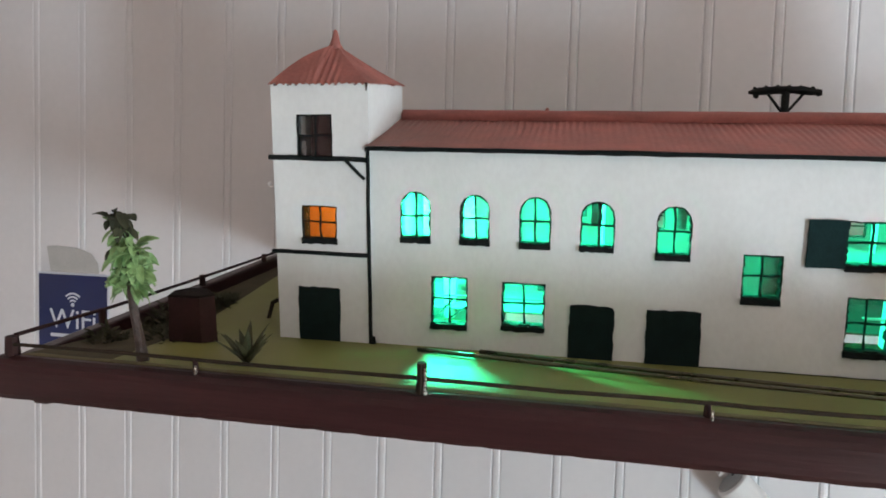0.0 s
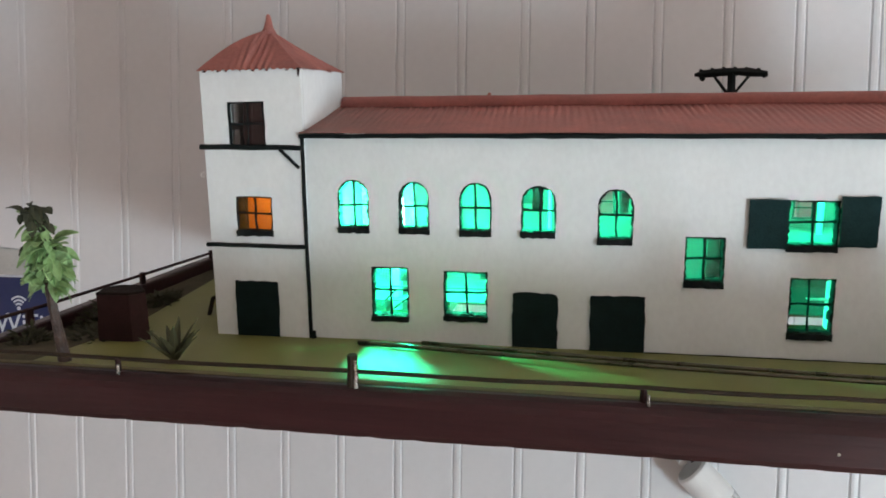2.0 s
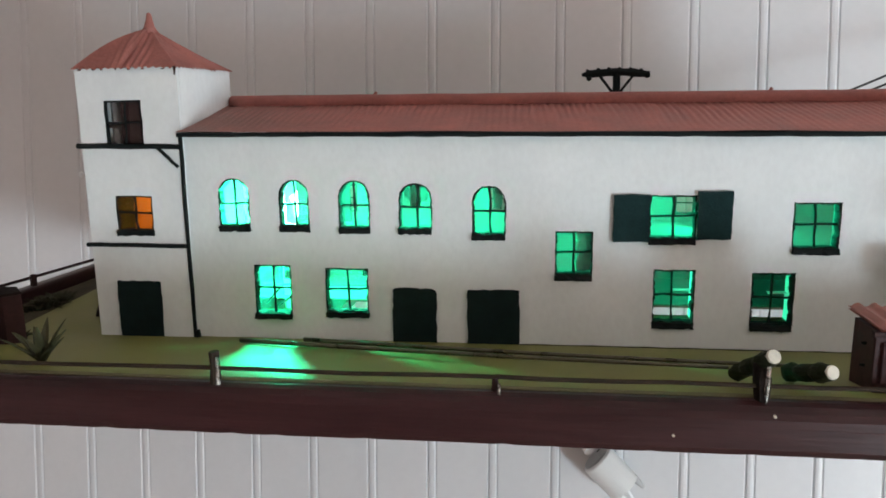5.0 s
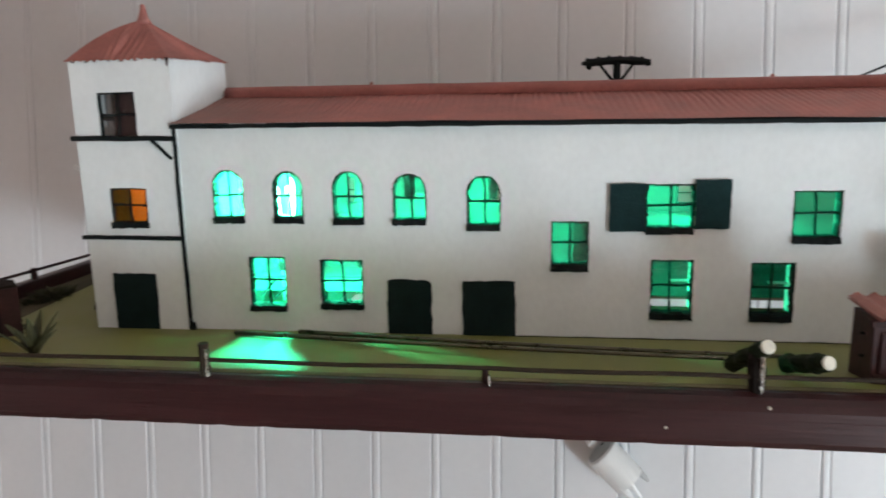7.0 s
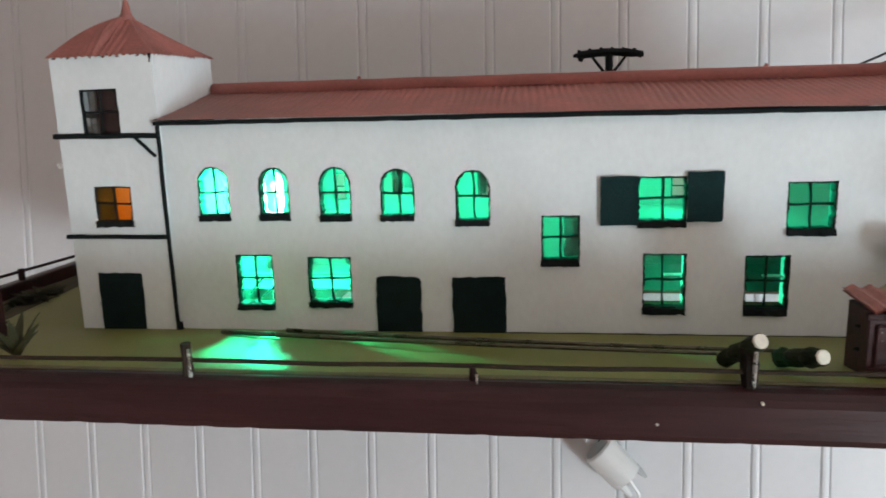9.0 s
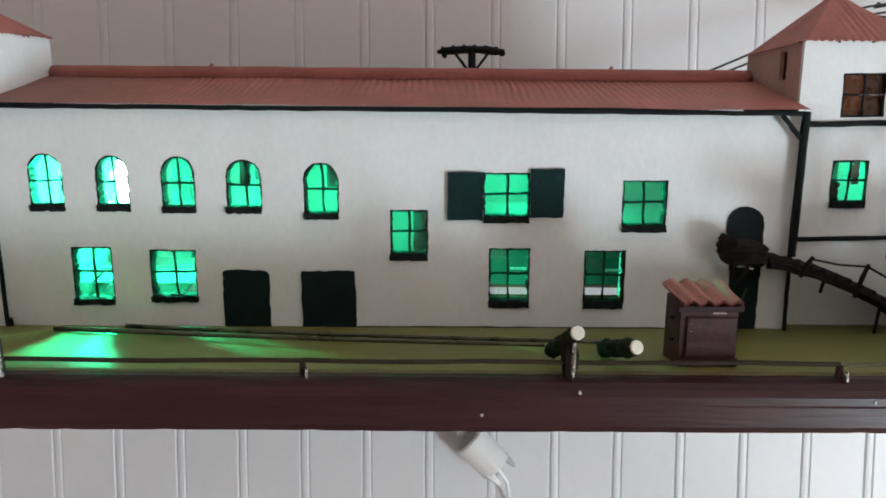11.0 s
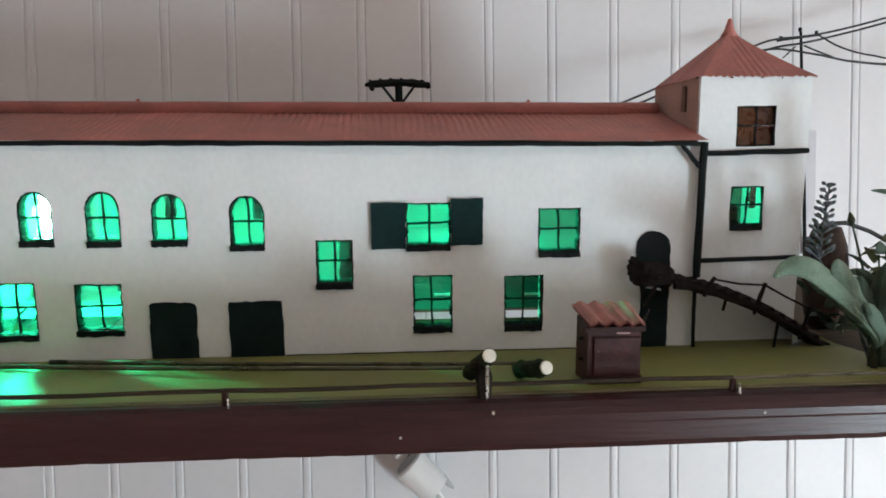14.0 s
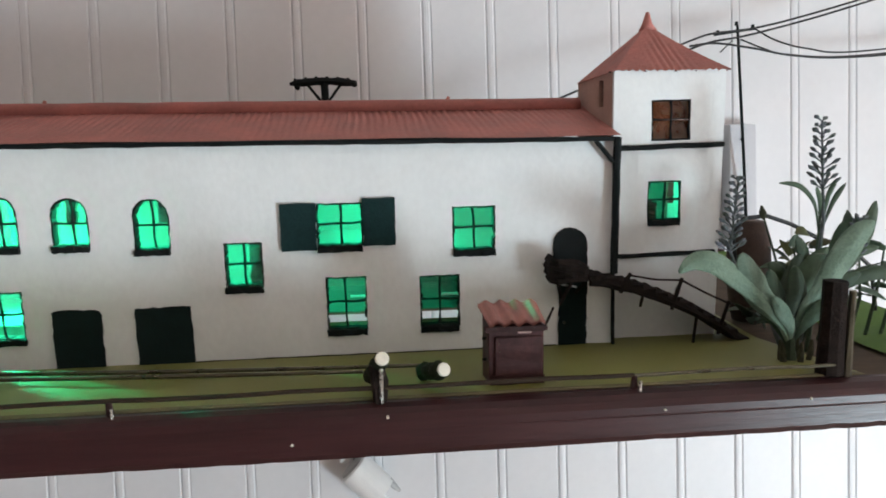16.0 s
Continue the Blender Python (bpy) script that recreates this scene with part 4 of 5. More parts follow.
bulb(BULB_L, GLOW_W, "small orange glowing bulb inside the model tower")

# ---- fence ----
fence = thing("fence", "thin brown dowel fence along the edge of the shelf", "fence", at=(0, 0.64, 1.4375))
bpy.context.view_layer.update()
RZ0 = 1.4475


def fence_post(x, y, h, r, mat=BROWN, name="post", foot=1.434, seg=8):
    bm = bmesh.new()
    tube(bm, [(x, y, foot), (x, y, foot + h * 0.5), (x, y, foot + h)], [r * 1.15, r, r * 0.92], seg, 0.12)
    return part(name, bm, mat, fence)


for x, h, r in ((-0.366, 0.014, 0.0028), (0.125, 0.013, 0.0030), (0.567, 0.013, 0.0030)):
    fence_post(x, 0.643, h, r)
    fence_post(x + 0.0035, 0.6375, 0.009, 0.0016, FOIL, "pin", 1.4345)
fence_post(-0.129, 0.642, 0.030, 0.0050, RAILWOOD)
fence_post(-0.1245, 0.6375, 0.026, 0.0018, FOIL, "pin", 1.4345)
fence_post(BX0 + 0.012, 0.645, 0.028, 0.0070, foot=1.428)
fence_post(0.752, 0.652, 0.094, 0.0105, TWIG, foot=1.428)
fence_post(0.7640, 0.6450, 0.080, 0.0036, STEEL, "pin", 1.434)
rails = [(BX0 + 0.014, -0.129), (-0.129, 0.125), (0.125, 0.346), (0.346, 0.567), (0.567, 0.752)]
for k, (a, b) in enumerate(rails):
    bm = bmesh.new()
    tube(bm, [(a + (b - a) * q / 6, 0.643 + random.uniform(-0.0006, 0.0006), RZ0 + 0.0006 * math.sin(q * 1.3 + k)) for q in range(7)], 0.0021 if k < 4 else 0.0017, 8, 0.06)
    part("rail", bm, RAILWOOD if k < 4 else STEEL, fence)
bm = bmesh.new()
tube(bm, [(BX0 + 0.014, 0.648, 1.4565), (BX0 + 0.016, 0.80, 1.4490), (BX0 + 0.020, 1.0, 1.4450), (BX0 + 0.024, 1.2, 1.4420), (BX0 + 0.028, 1.38, 1.4410)], 0.0024, 8, 0.05)
part("rail", bm, BROWN, fence)
for y in (0.782, 1.005, 1.204):
    bm = bmesh.new()
    tube(bm, [(BX0 + 0.014 + (y - 0.65) * 0.02, y, 1.432), (BX0 + 0.014 + (y - 0.65) * 0.02, y, 1.4515 - 0.012 * (y - 0.78))], 0.0045, 8, 0.1)
    part("post", bm, BROWN, fence)


# ---- two little logs and two long thin poles by the fence ----
def log(cap, far, r, label):
    cap, far = Vector(cap), Vector(far)
    t = thing("log", label, "log", "logs by the fence", at=far)
    bpy.context.view_layer.update()
    d = (cap - far).normalized()
    bm = bmesh.new()
    tube(bm, [far.lerp(cap, k / 8) for k in range(9)], [r * (1 + 0.10 * math.sin(k * 2.3)) for k in range(8)] + [0.0064], 14, 0.12)
    part("bark", bm, GRIP, t)
    bm = bmesh.new()
    tube(bm, [cap - d * 0.001, cap + d * 0.0010, cap + d * 0.0018], [0.0060, 0.0059, 0.0052], 18, 0.02)
    part("cut_end", bm, CAPWHITE, t, "round whitish cut end")


log((0.349, 0.632, 1.4765), (0.338, 0.692, 1.4400), 0.0070, "small mossy log with a pale end propped on a rest")
log((0.401, 0.648, 1.4590), (0.386, 0.702, 1.4390), 0.0078, "small mossy log with a pale end on the grass")


def lying_pole(a, b, label):
    a, b = Vector(a), Vector(b)
    bm = bmesh.new()
    tube(bm, [a.lerp(b, k / 10) - Vector((0, 0, 0.0015 * math.sin(math.pi * k / 10))) for k in range(11)], [0.0018 + 0.0009 * k / 10 for k in range(11)], 9)
    tagged(part("pole", bm, STEEL, None, smooth=True), label, "pole", "poles on the grass")


lying_pole((0.331, 0.690, 1.4460), (-0.178, 0.812, 1.4195), "long thin grey pole lying on the grass")
lying_pole((0.390, 0.705, 1.4440), (-0.105, 0.822, 1.4190), "long thin grey pole lying beside the front wall")
stand = thing("log_rest", "dark wooden rest wrapped in silver foil", "log rest", at=(0.345, 0.64, 1.4375))
bpy.context.view_layer.update()
bm = bmesh.new()
tube(bm, [(0.346, 0.644, 1.434), (0.345, 0.645, 1.452), (0.344, 0.647, 1.4665)], [0.0065, 0.0075, 0.006], 9, 0.2)
part("block", bm, TWIG, stand)
bm = bmesh.new()
tube(bm, [(0.3475, 0.6385, 1.433), (0.3475, 0.6370, 1.446), (0.3485, 0.637, 1.4665)], [0.0012, 0.0022, 0.0014], 7, 0.6)
part("foil_strip", bm, FOIL, stand)

# ---- little brown shed with a tiled roof ----
SG = ground_z(0.672)
shed = thing("garden_shed", "tiny brown wooden shed with a ribbed tile roof", "shed", at=(0.471, 0.69, SG))
bpy.context.view_layer.update()
bm = bmesh.new()
box(bm, (0.4440, 0.674, 1.4130), (0.4935, 0.716, 1.4880), bevel=0.0012, wob=0.0008)
part("body", bm, SHEDWOOD, shed)
bm = bmesh.new()
box(bm, (0.4500, 0.6715, SG + 0.0005), (0.4925, 0.6737, 1.4775), bevel=0.0008, wob=0.0005, cuts=4)
part("front_panel", bm, SHEDWOOD, shed)
bm = bmesh.new()
box(bm, (0.4440, 0.6700, SG + 0.0005), (0.4940, 0.6713, SG + 0.0085), bevel=0.0005, wob=0.0004, cuts=4)
part("skirting", bm, BROWN, shed)
bm = bmesh.new()
box(bm, (0.4405, 0.6690, 1.4830), (0.4960, 0.6734, 1.4880), bevel=0.0006, wob=0.0004, cuts=4)
part("lintel", bm, BROWN, shed)
for z in (1.452, 1.472):
    bm = bmesh.new()
    tube(bm, [(0.4437, 0.690, z), (0.4405, 0.689, z + 0.0005)], [0.0016, 0.0012], 7, 0.2)
    part("hinge", bm, BLACK, shed)
bm = bmesh.new()
box(bm, (0.4700, 0.6695, 1.4812), (0.4820, 0.6728, 1.4850), bevel=0.0004)
part("name_plate", bm, TANPLATE, shed, "small pale plate")
bm = bmesh.new()
for k, z in enumerate((1.4750, 1.4715, 1.4640)):
    box(bm, (0.4512 + 0.0010 * k, 0.6707, z), (0.4520 + 0.0012 * k, 0.6716, z + 0.0016), wob=0.0005)
part("scuff", bm, FOIL, shed, "bright scuffs by the door edge")
bm = bmesh.new()
nx, ny = 56, 4
for sft in (0.0, -0.0022):
    rows = []
    for j in range(ny + 1):
        v = j / ny
        xa, xb = 0.4435 - 0.0030 * v, 0.4935 + 0.0035 * v
        rows.append([bm.verts.new((xa + (xb - xa) * i / nx, 0.663 + 0.060 * v, 1.4935 + 0.0045 * v + 0.0017 * math.cos(i / nx * 2 * math.pi * 4.0 + 2.6) + sft + 0.0003 * random.uniform(-1, 1))) for i in range(nx + 1)])
    for a, b in zip(rows, rows[1:]):
        for i in range(nx):
            bm.faces.new((a[i], a[i + 1], b[i + 1], b[i]))
part("roof", bm, TILE, shed, "four-ribbed terracotta roof", smooth=True)
bm = bmesh.new()
tube(bm, [(0.4945, 0.690, 1.478), (0.500, 0.692, 1.482), (0.508, 0.696, 1.497)], 0.0012, 6, 0.2)
part("twig", bm, TWIG, shed)

# ---- barrel, tree, agave, moss ----
barrel = thing("water_tank", "dark red-brown six-sided wooden tank on the grass", "tank", at=(-0.452, 0.787, GZ))
bpy.context.view_layer.update()


def six_sided(bm, rows):
    """A six-sided block: rows of height and of how far it spreads."""
    shape = [(-0.024, -0.021), (0.016, -0.019), (0.027, -0.003), (0.004, 0.021), (-0.020, 0.019), (-0.030, 0.002)]
    rings = [[bm.verts.new((-0.453 + x * k + random.uniform(-0.0004, 0.0004), 0.787 + y * k + random.uniform(-0.0004, 0.0004), z)) for x, y in shape] for z, k in rows]
    for a, b in zip(rings, rings[1:]):
        for q in range(6):
            bm.faces.new((a[q], a[(q + 1) % 6], b[(q + 1) % 6], b[q]))
    bm.faces.new(rings[0][::-1])
    bm.faces.new(rings[-1])
    return bm


part("shell", six_sided(bmesh.new(), [(GZ - 0.001, 1.08), (GZ + 0.020, 1.05), (GZ + 0.045, 1.02), (GZ + 0.0645, 1.0)]), BROWN, barrel)
part("lid", six_sided(bmesh.new(), [(GZ + 0.0648, 1.03), (GZ + 0.0668, 1.02), (GZ + 0.0676, 0.96)]), TWIG, barrel, "weathered grey-brown lid")

tree = thing("toy_tree", "small artificial tree with a lime green crown", "tree", at=(-0.443, 0.662, 1.4375))
bpy.context.view_layer.update()
bm = bmesh.new()
tube(bm, [(-0.4405, 0.662, ground_z(0.662) - 0.001), (-0.443, 0.662, 1.46), (-0.446, 0.661, 1.49), (-0.449, 0.661, 1.53), (-0.458, 0.661, 1.57), (-0.460, 0.661, 1.588)], [0.0064, 0.0052, 0.0045, 0.004, 0.0022, 0.001], 9, 0.15)
part("trunk", bm, BARK, tree)
rnd = random.Random(4)


def crown(count, zc, spread, mat, name, size, zr):
    bm = bmesh.new()
    for k in range(count):
        a = rnd.uniform(0, 6.283)
        z = rnd.uniform(zc - zr, zc + zr)
        r = spread * rnd.uniform(0.0, 0.55)
        base = Vector((-0.448 - 0.12 * (z - 1.53) + r * math.cos(a), 0.661 + r * math.sin(a), z))
        leaf_mesh(bm, base, (math.cos(a), math.sin(a), rnd.uniform(-1.8, 0.6)), size * rnd.uniform(0.6, 1.5), size * rnd.uniform(0.35, 0.75), rnd.uniform(0.2, 1.5), seg=4, fold=rnd.uniform(-1, 1))
    part(name, bm, mat, tree)


crown(150, 1.537, 0.025, LIME, "crown", 0.0170, 0.026)
crown(34, 1.566, 0.022, LIME, "upper_crown", 0.0130, 0.016)
crown(26, 1.584, 0.026, OLIVE_D, "crown_top", 0.0130, 0.011)
crown(26, 1.560, 0.022, OLIVE_D, "dry_leaves", 0.0100, 0.020)

agave = thing("agave", "small grey-green agave with pointed leaves", "plant", at=(-0.330, 0.682, GZ))
bpy.context.view_layer.update()
for k in range(13):
    a = 6.283 * k / 13 + 0.3
    bm = bmesh.new()
    leaf_mesh(bm, (-0.330, 0.682, ground_z(0.682) - 0.001), (math.cos(a) * 0.75, math.sin(a) * 0.5, 1.0 + 0.35 * math.sin(k * 2.1)), 0.046 * (0.8 + 0.3 * math.sin(k * 1.7) ** 2), 0.0085, 0.30, cup=0.5, seg=5)
    part("leaf", bm, AGAVE, agave)


def moss(name, c, r, label, seed):
    rr = random.Random(seed)
    bm = bmesh.new()
    for k in range(240):
        a, d = rr.uniform(0, 6.283), rr.uniform(0, 1) ** 0.6
        base = Vector((c[0] + r[0] * d * math.cos(a), c[1] + r[1] * d * math.sin(a), GZ - 0.001 + r[2] * (1 - d * d) * rr.uniform(0, 0.7)))
        leaf_mesh(bm, base, (math.cos(a), math.sin(a), rr.uniform(0.2, 1.6)), 0.011 * rr.uniform(0.6, 1.4), 0.0034, 0.8, seg=3)
    o = part(name, bm, MOSS)
    return tagged(o, label, "bush")


moss("bush", (-0.492, 0.79, 0), (0.045, 0.05, 0.030), "low dark moss bush beside the brown barrel", 1)
moss("bush", (-0.545, 0.735, 0), (0.022, 0.035, 0.050), "thin dark shrub by the side fence", 5)
moss("bush", (-0.545, 0.865, 0), (0.020, 0.050, 0.042), "dark straggling shrub along the side fence", 6)
moss("bush", (-0.535, 0.975, 0), (0.018, 0.045, 0.014), "small dark moss tuft on the olive-brown strip", 2)
twig = thing("dry_twig", "bent dark twig lying on the grass by the tower", "twig", at=(-0.40, 0.93, GZ))
bpy.context.view_layer.update()
bm = bmesh.new()
tube(bm, [(-0.425, 0.92, GZ), (-0.420, 0.925, GZ + 0.022), (-0.405, 0.93, GZ + 0.030), (-0.395, 0.93, GZ + 0.024), (-0.385, 0.93, GZ + 0.028)], [0.003, 0.003, 0.0035, 0.003, 0.002], 7, 0.2)
part("branch", bm, TWIG, twig)

# ---- telegraph poles and wires behind the house ----
pole = thing("telegraph_pole", "dark toy telegraph pole with a toothed cross bar", "telegraph pole", at=(0.273, 1.15, GZ))
bpy.context.view_layer.update()
PY = 1.15


def back(x, z, y=PY, ex=0.24):
    """A place read at depth 1.092, moved along its line of sight to depth y."""
    return (ex + (x - ex) * (y - 0.07) / 1.022, y, 1.664 + (z - 1.664) * (y - 0.07) / 1.022)


bm = bmesh.new()
tube(bm, [(0.2775, PY, GZ - 0.001), (0.2775, PY, 1.6), back(0.274, 1.7290)], [0.0062, 0.0058, 0.0052], 8, 0.1)
part("post", bm, BLACK, pole)
bm = bmesh.new()
tube(bm, [back(0.2265 + 0.092 * k / 8, 1.7255 + 0.0035 * math.sin(k * 0.4)) for k in range(9)], [0.0022, 0.0050, 0.0056, 0.0052, 0.0056, 0.0056, 0.0056, 0.0052, 0.0036], 8, 0.15)
part("cross_bar", bm, BLACK, pole)
for k in range(6):
    x = 0.237 + 0.0145 * k
    bm = bmesh.new()
    a = Vector(back(x, 1.7262 + 0.0035 * math.sin((x - 0.2265) / 0.092 * 8 * 0.4)))
    tube(bm, [a, a + Vector((-0.003, 0, 0.0045)), a + Vector((-0.0045, 0, 0.006))], [0.003, 0.0026, 0.001], 7, 0.2)
    part("insulator", bm, BLACK, pole)
for p, q in (((0.2345, 1.7245), (0.2385, 1.7178)), ((0.3170, 1.7275), (0.3135, 1.7205))):
    bm = bmesh.new()
    tube(bm, [back(*p), back((p[0] + q[0]) / 2, (p[1] + q[1]) / 2), back(*q)], [0.0030, 0.0046, 0.0022], 8, 0.2)
    part("hook", bm, BLACK, pole)
for s in (-1, 1):
    bm = bmesh.new()
    tube(bm, [back(0.274 + s * 0.004, 1.7000), back(0.274 + s * 0.022, 1.7230)], 0.0021, 7, 0.15)
    part("brace", bm, BLACK, pole)

pole2 = thing("telegraph_pole", "thin dark toy telegraph pole against the plank wall", "telegraph pole", at=(1.06, 1.40, GZ))
bpy.context.view_layer.update()
bm = bmesh.new()
tube(bm, [(1.068, 1.392, 1.409), (1.056, 1.395, 1.56), (1.030, 1.400, 1.838)], [0.0036, 0.0032, 0.0026], 8, 0.06)
part("post", bm, BLACK, pole2)
bm = bmesh.new()
tube(bm, [(0.984, 1.397, 1.8215), (1.02, 1.396, 1.8270), (1.062, 1.396, 1.8320)], [0.0024, 0.0030, 0.0026], 7, 0.1)
part("cross_bar", bm, BLACK, pole2)
bm = bmesh.new()
tube(bm, [(0.997, 1.397, 1.790), (1.020, 1.397, 1.811)], 0.0012, 7, 0.1)
part("brace", bm, BLACK, pole2)
for x, z in ((0.990, 1.8255), (1.026, 1.8410), (1.058, 1.8355)):
    bm = bmesh.new()
    tube(bm, [(x, 1.396, z - 0.003), (x, 1.396, z + 0.004)], [0.0036, 0.003], 8, 0.1)
    part("insulator", bm, BLACK, pole2)


def wire(pts, r, label):
    bm = bmesh.new()
    P = [Vector(p) for p in pts]
    out = []
    for i in range(len(P) - 1):
        a, b, c, d = P[max(i - 1, 0)], P[i], P[i + 1], P[min(i + 2, len(P) - 1)]
        for k in range(8):
            t = k / 8
            out.append(0.5 * ((2 * b) + (c - a) * t + (2 * a - 5 * b + 4 * c - d) * t * t + (3 * b - a - 3 * c + d) * t ** 3))
    out.append(P[-1])
    tube(bm, out, r, 6)
    o = part("wire", bm, CORD, None, smooth=True)
    tagged(o, label, "wire", "telegraph wires")


L1 = "thin black telegraph wire sagging between the poles"
wire([(0.2775, 1.156, 1.60), (0.50, 1.24, 1.655), (0.66, 1.30, 1.705), (0.84, 1.36, 1.775), (0.946, 1.392, 1.8145), (0.988, 1.394, 1.8250), (1.059, 1.394, 1.8325), (1.20, 1.395, 1.8655), (1.6, 1.41, 1.975)], 0.0021, L1)
wire([(0.2775, 1.156, 1.59), (0.52, 1.24, 1.650), (0.68, 1.30, 1.700), (0.86, 1.36, 1.768), (0.968, 1.397, 1.8060), (1.031, 1.398, 1.8170), (1.090, 1.398, 1.8295), (1.232, 1.398, 1.8655), (1.6, 1.41, 1.970)], 0.0021, L1)
wire([(1.058, 1.393, 1.8330), (1.104, 1.393, 1.810), (1.165, 1.393, 1.795), (1.266, 1.393, 1.788), (1.6, 1.41, 1.82)], 0.0017, L1)
wire([(0.93, 1.380, 1.800), (0.985, 1.392, 1.806), (1.06, 1.392, 1.796), (1.141, 1.392, 1.782), (1.266, 1.392, 1.778), (1.6, 1.41, 1.80)], 0.0020, L1)
wire([(1.037, 1.398, 1.813), (1.083, 1.398, 1.796), (1.129, 1.398, 1.785), (1.266, 1.398, 1.7805), (1.6, 1.41, 1.81)], 0.0016, L1)

# ---- on the plank wall ----
def on_wall(x, z, proud):
    return Vector((x, wall_y(z) - proud, z))


trunk = thing("cable_box", "white plastic cable box screwed to the plank wall", "cable box", at=on_wall(1.06, 1.42, 0))
bpy.context.view_layer.update()
bm = bmesh.new()
box(bm, (1.036, 1.40, 1.415), (1.091, 1.437, 1.656), bevel=0.003)
for v in bm.verts:
    v.co.y += 0.117 * (v.co.z - 1.45)
part("cover", bm, material("greyish_plastic", (0.56, 0.57, 0.60), 0.4, vary=0.06, scale=12, fine=200, bump=0.0), trunk)
for x, z in ((1.061, 1.626), (1.0945, 1.650)):
    bm = bmesh.new()
    p = on_wall(x, z, 0.037 if x < 1.09 else 0)
    tube(bm, [p + Vector((0, 0.001, 0)), p - Vector((0, 0.004, 0))], [0.0036, 0.003], 8)
    part("screw", bm, CORD, trunk)

sign = thing("wifi_sign", "navy blue printed sign with a white wireless symbol", "sign", at=on_wall(-1.17, 1.24, 0.002))
bpy.context.view_layer.update()


def plate(x0, z0, x1, z1, proud, thick):
    bm = bmesh.new()
    box(bm, (x0, -proud - thick, z0), (x1, -proud, z1), bevel=0.0008)
    for v in bm.verts:
        v.co.y += wall_y(v.co.z)
    return bm


part("panel", plate(-1.268, 1.115, -1.083, 1.3315, 0.0012, 0.003), NAVY, sign)
part("border", plate(-1.272, 1.111, -1.079, 1.3355, 0.0004, 0.002), PRINT, sign)
CXs, CZs = -1.1745, 1.2620
for r0, r1 in ((0.0, 0.0045), (0.0085, 0.0125), (0.0165, 0.0205), (0.0245, 0.0285)):
    bm = bmesh.new()
    seg = 12
    ring = []
    for q in range(seg + 1):
        a = math.pi * (0.25 + 0.5 * q / seg) if r0 else math.pi * 2 * q / (seg + 1)
        pts = []
        for r in ((r0, r1) if r0 else (0.0008, r1)):
            x, z = CXs + r * math.cos(a), CZs + r * math.sin(a)
            pts += [bm.verts.new((x, wall_y(z) - 0.0050, z)), bm.verts.new((x, wall_y(z) - 0.0040, z))]
        ring.append(pts)
    last = ring[1:] + ([] if r0 else ring[:1])
    for a, b in zip(ring, last):
        bm.faces.new((a[0], a[2], b[2], b[0]))
        bm.faces.new((a[2], a[3], b[3], b[2]))
        bm.faces.new((a[0], a[1], b[1], b[0]))
    part("symbol_arc" if r0 else "symbol_dot", bm, PRINT, sign)
cu = bpy.data.curves.new("lettering", "FONT")
cu.body, cu.size, cu.extrude, cu.align_x = "WiFi", 0.066, 0.0005, "CENTER"
cu.materials.append(PRINT)
tx = new("lettering", cu)
tx.matrix_world = Matrix.Translation(on_wall(-1.1735, 1.2060, 0.0048)) @ pose(0, 0, 0, 90 - math.degrees(LEAN), 0, 0)
bpy.context.view_layer.update()
tx.parent = sign
tx.matrix_parent_inverse = sign.matrix_world.inverted()
for k in range(3):
    part("print_bar", plate(-1.235 + 0.012 * k, 1.185 - 0.018 * k, -1.112 - 0.012 * k, 1.193 - 0.018 * k, 0.0042, 0.0006), PRINT, sign)
# thin pale grey sheet with a rounded corner, just above the sign
bm = bmesh.new()
loop = [(-1.235, 1.338), (-1.105, 1.338), (-1.108, 1.362), (-1.125, 1.383), (-1.160, 1.394), (-1.225, 1.398), (-1.245, 1.396)]
cut_sheet(bm, loop, [], 0, 0.0015)
for v in bm.verts:
    v.co.y += wall_y(v.co.z) - 0.004
o = part("grey_patch", bm, material("pale_grey", (0.50, 0.50, 0.48), 0.8, vary=0.12, scale=30, fine=200, bump=0.0))
tagged(o, "flat pale grey patch above the blue sign", "card")

spot = thing("wall_spotlight", "white plastic spotlight holder hanging under the shelf", "spotlight", at=(0.27, 1.39, 1.04))
bpy.context.view_layer.update()
A, B = Vector((0.281, 1.345, 1.029)), Vector((0.334, 1.337, 0.977))
dd = (B - A).normalized()
bm = bmesh.new()
tube(bm, [A, A + dd * 0.004, A + dd * 0.05, B], [0.030, 0.033, 0.033, 0.0325], 40)
part("body", bm, PLASTIC, spot, smooth=False)
bm = bmesh.new()
tube(bm, [A - dd * 0.003, A + dd * 0.001], [0.026, 0.0295], 20)
part("end_face", bm, GREYP, spot)
bm = bmesh.new()
e = A - dd * 0.004
tube(bm, [e + Vector((0.006, 0, 0.012)), e + Vector((0.006, 0, 0.012)) - dd * 0.001], 0.004, 8)
part("hole", bm, CORD, spot)
for k in range(3):
    bm = bmesh.new()
    s = dd.orthogonal().normalized()
    s = Matrix.Rotation(2.1 * k + 0.6, 3, dd) @ s
    p = B + s * 0.026
    tube(bm, [p - dd * 0.006, p + dd * 0.012, p + dd * 0.024], [0.008, 0.006, 0.003], 8)
    part("clip", bm, PLASTIC if k else GREYP, spot)
bm = bmesh.new()
tube(bm, [A - dd * 0.002 + Vector((-0.012, 0.0, 0.012)), (0.250, wall_y(1.05) - 0.010, 1.055), (0.245, wall_y(1.06) - 0.001, 1.062)], [0.010, 0.009, 0.012], 10)
part("bracket", bm, PLASTIC, spot)
bm = bmesh.new()
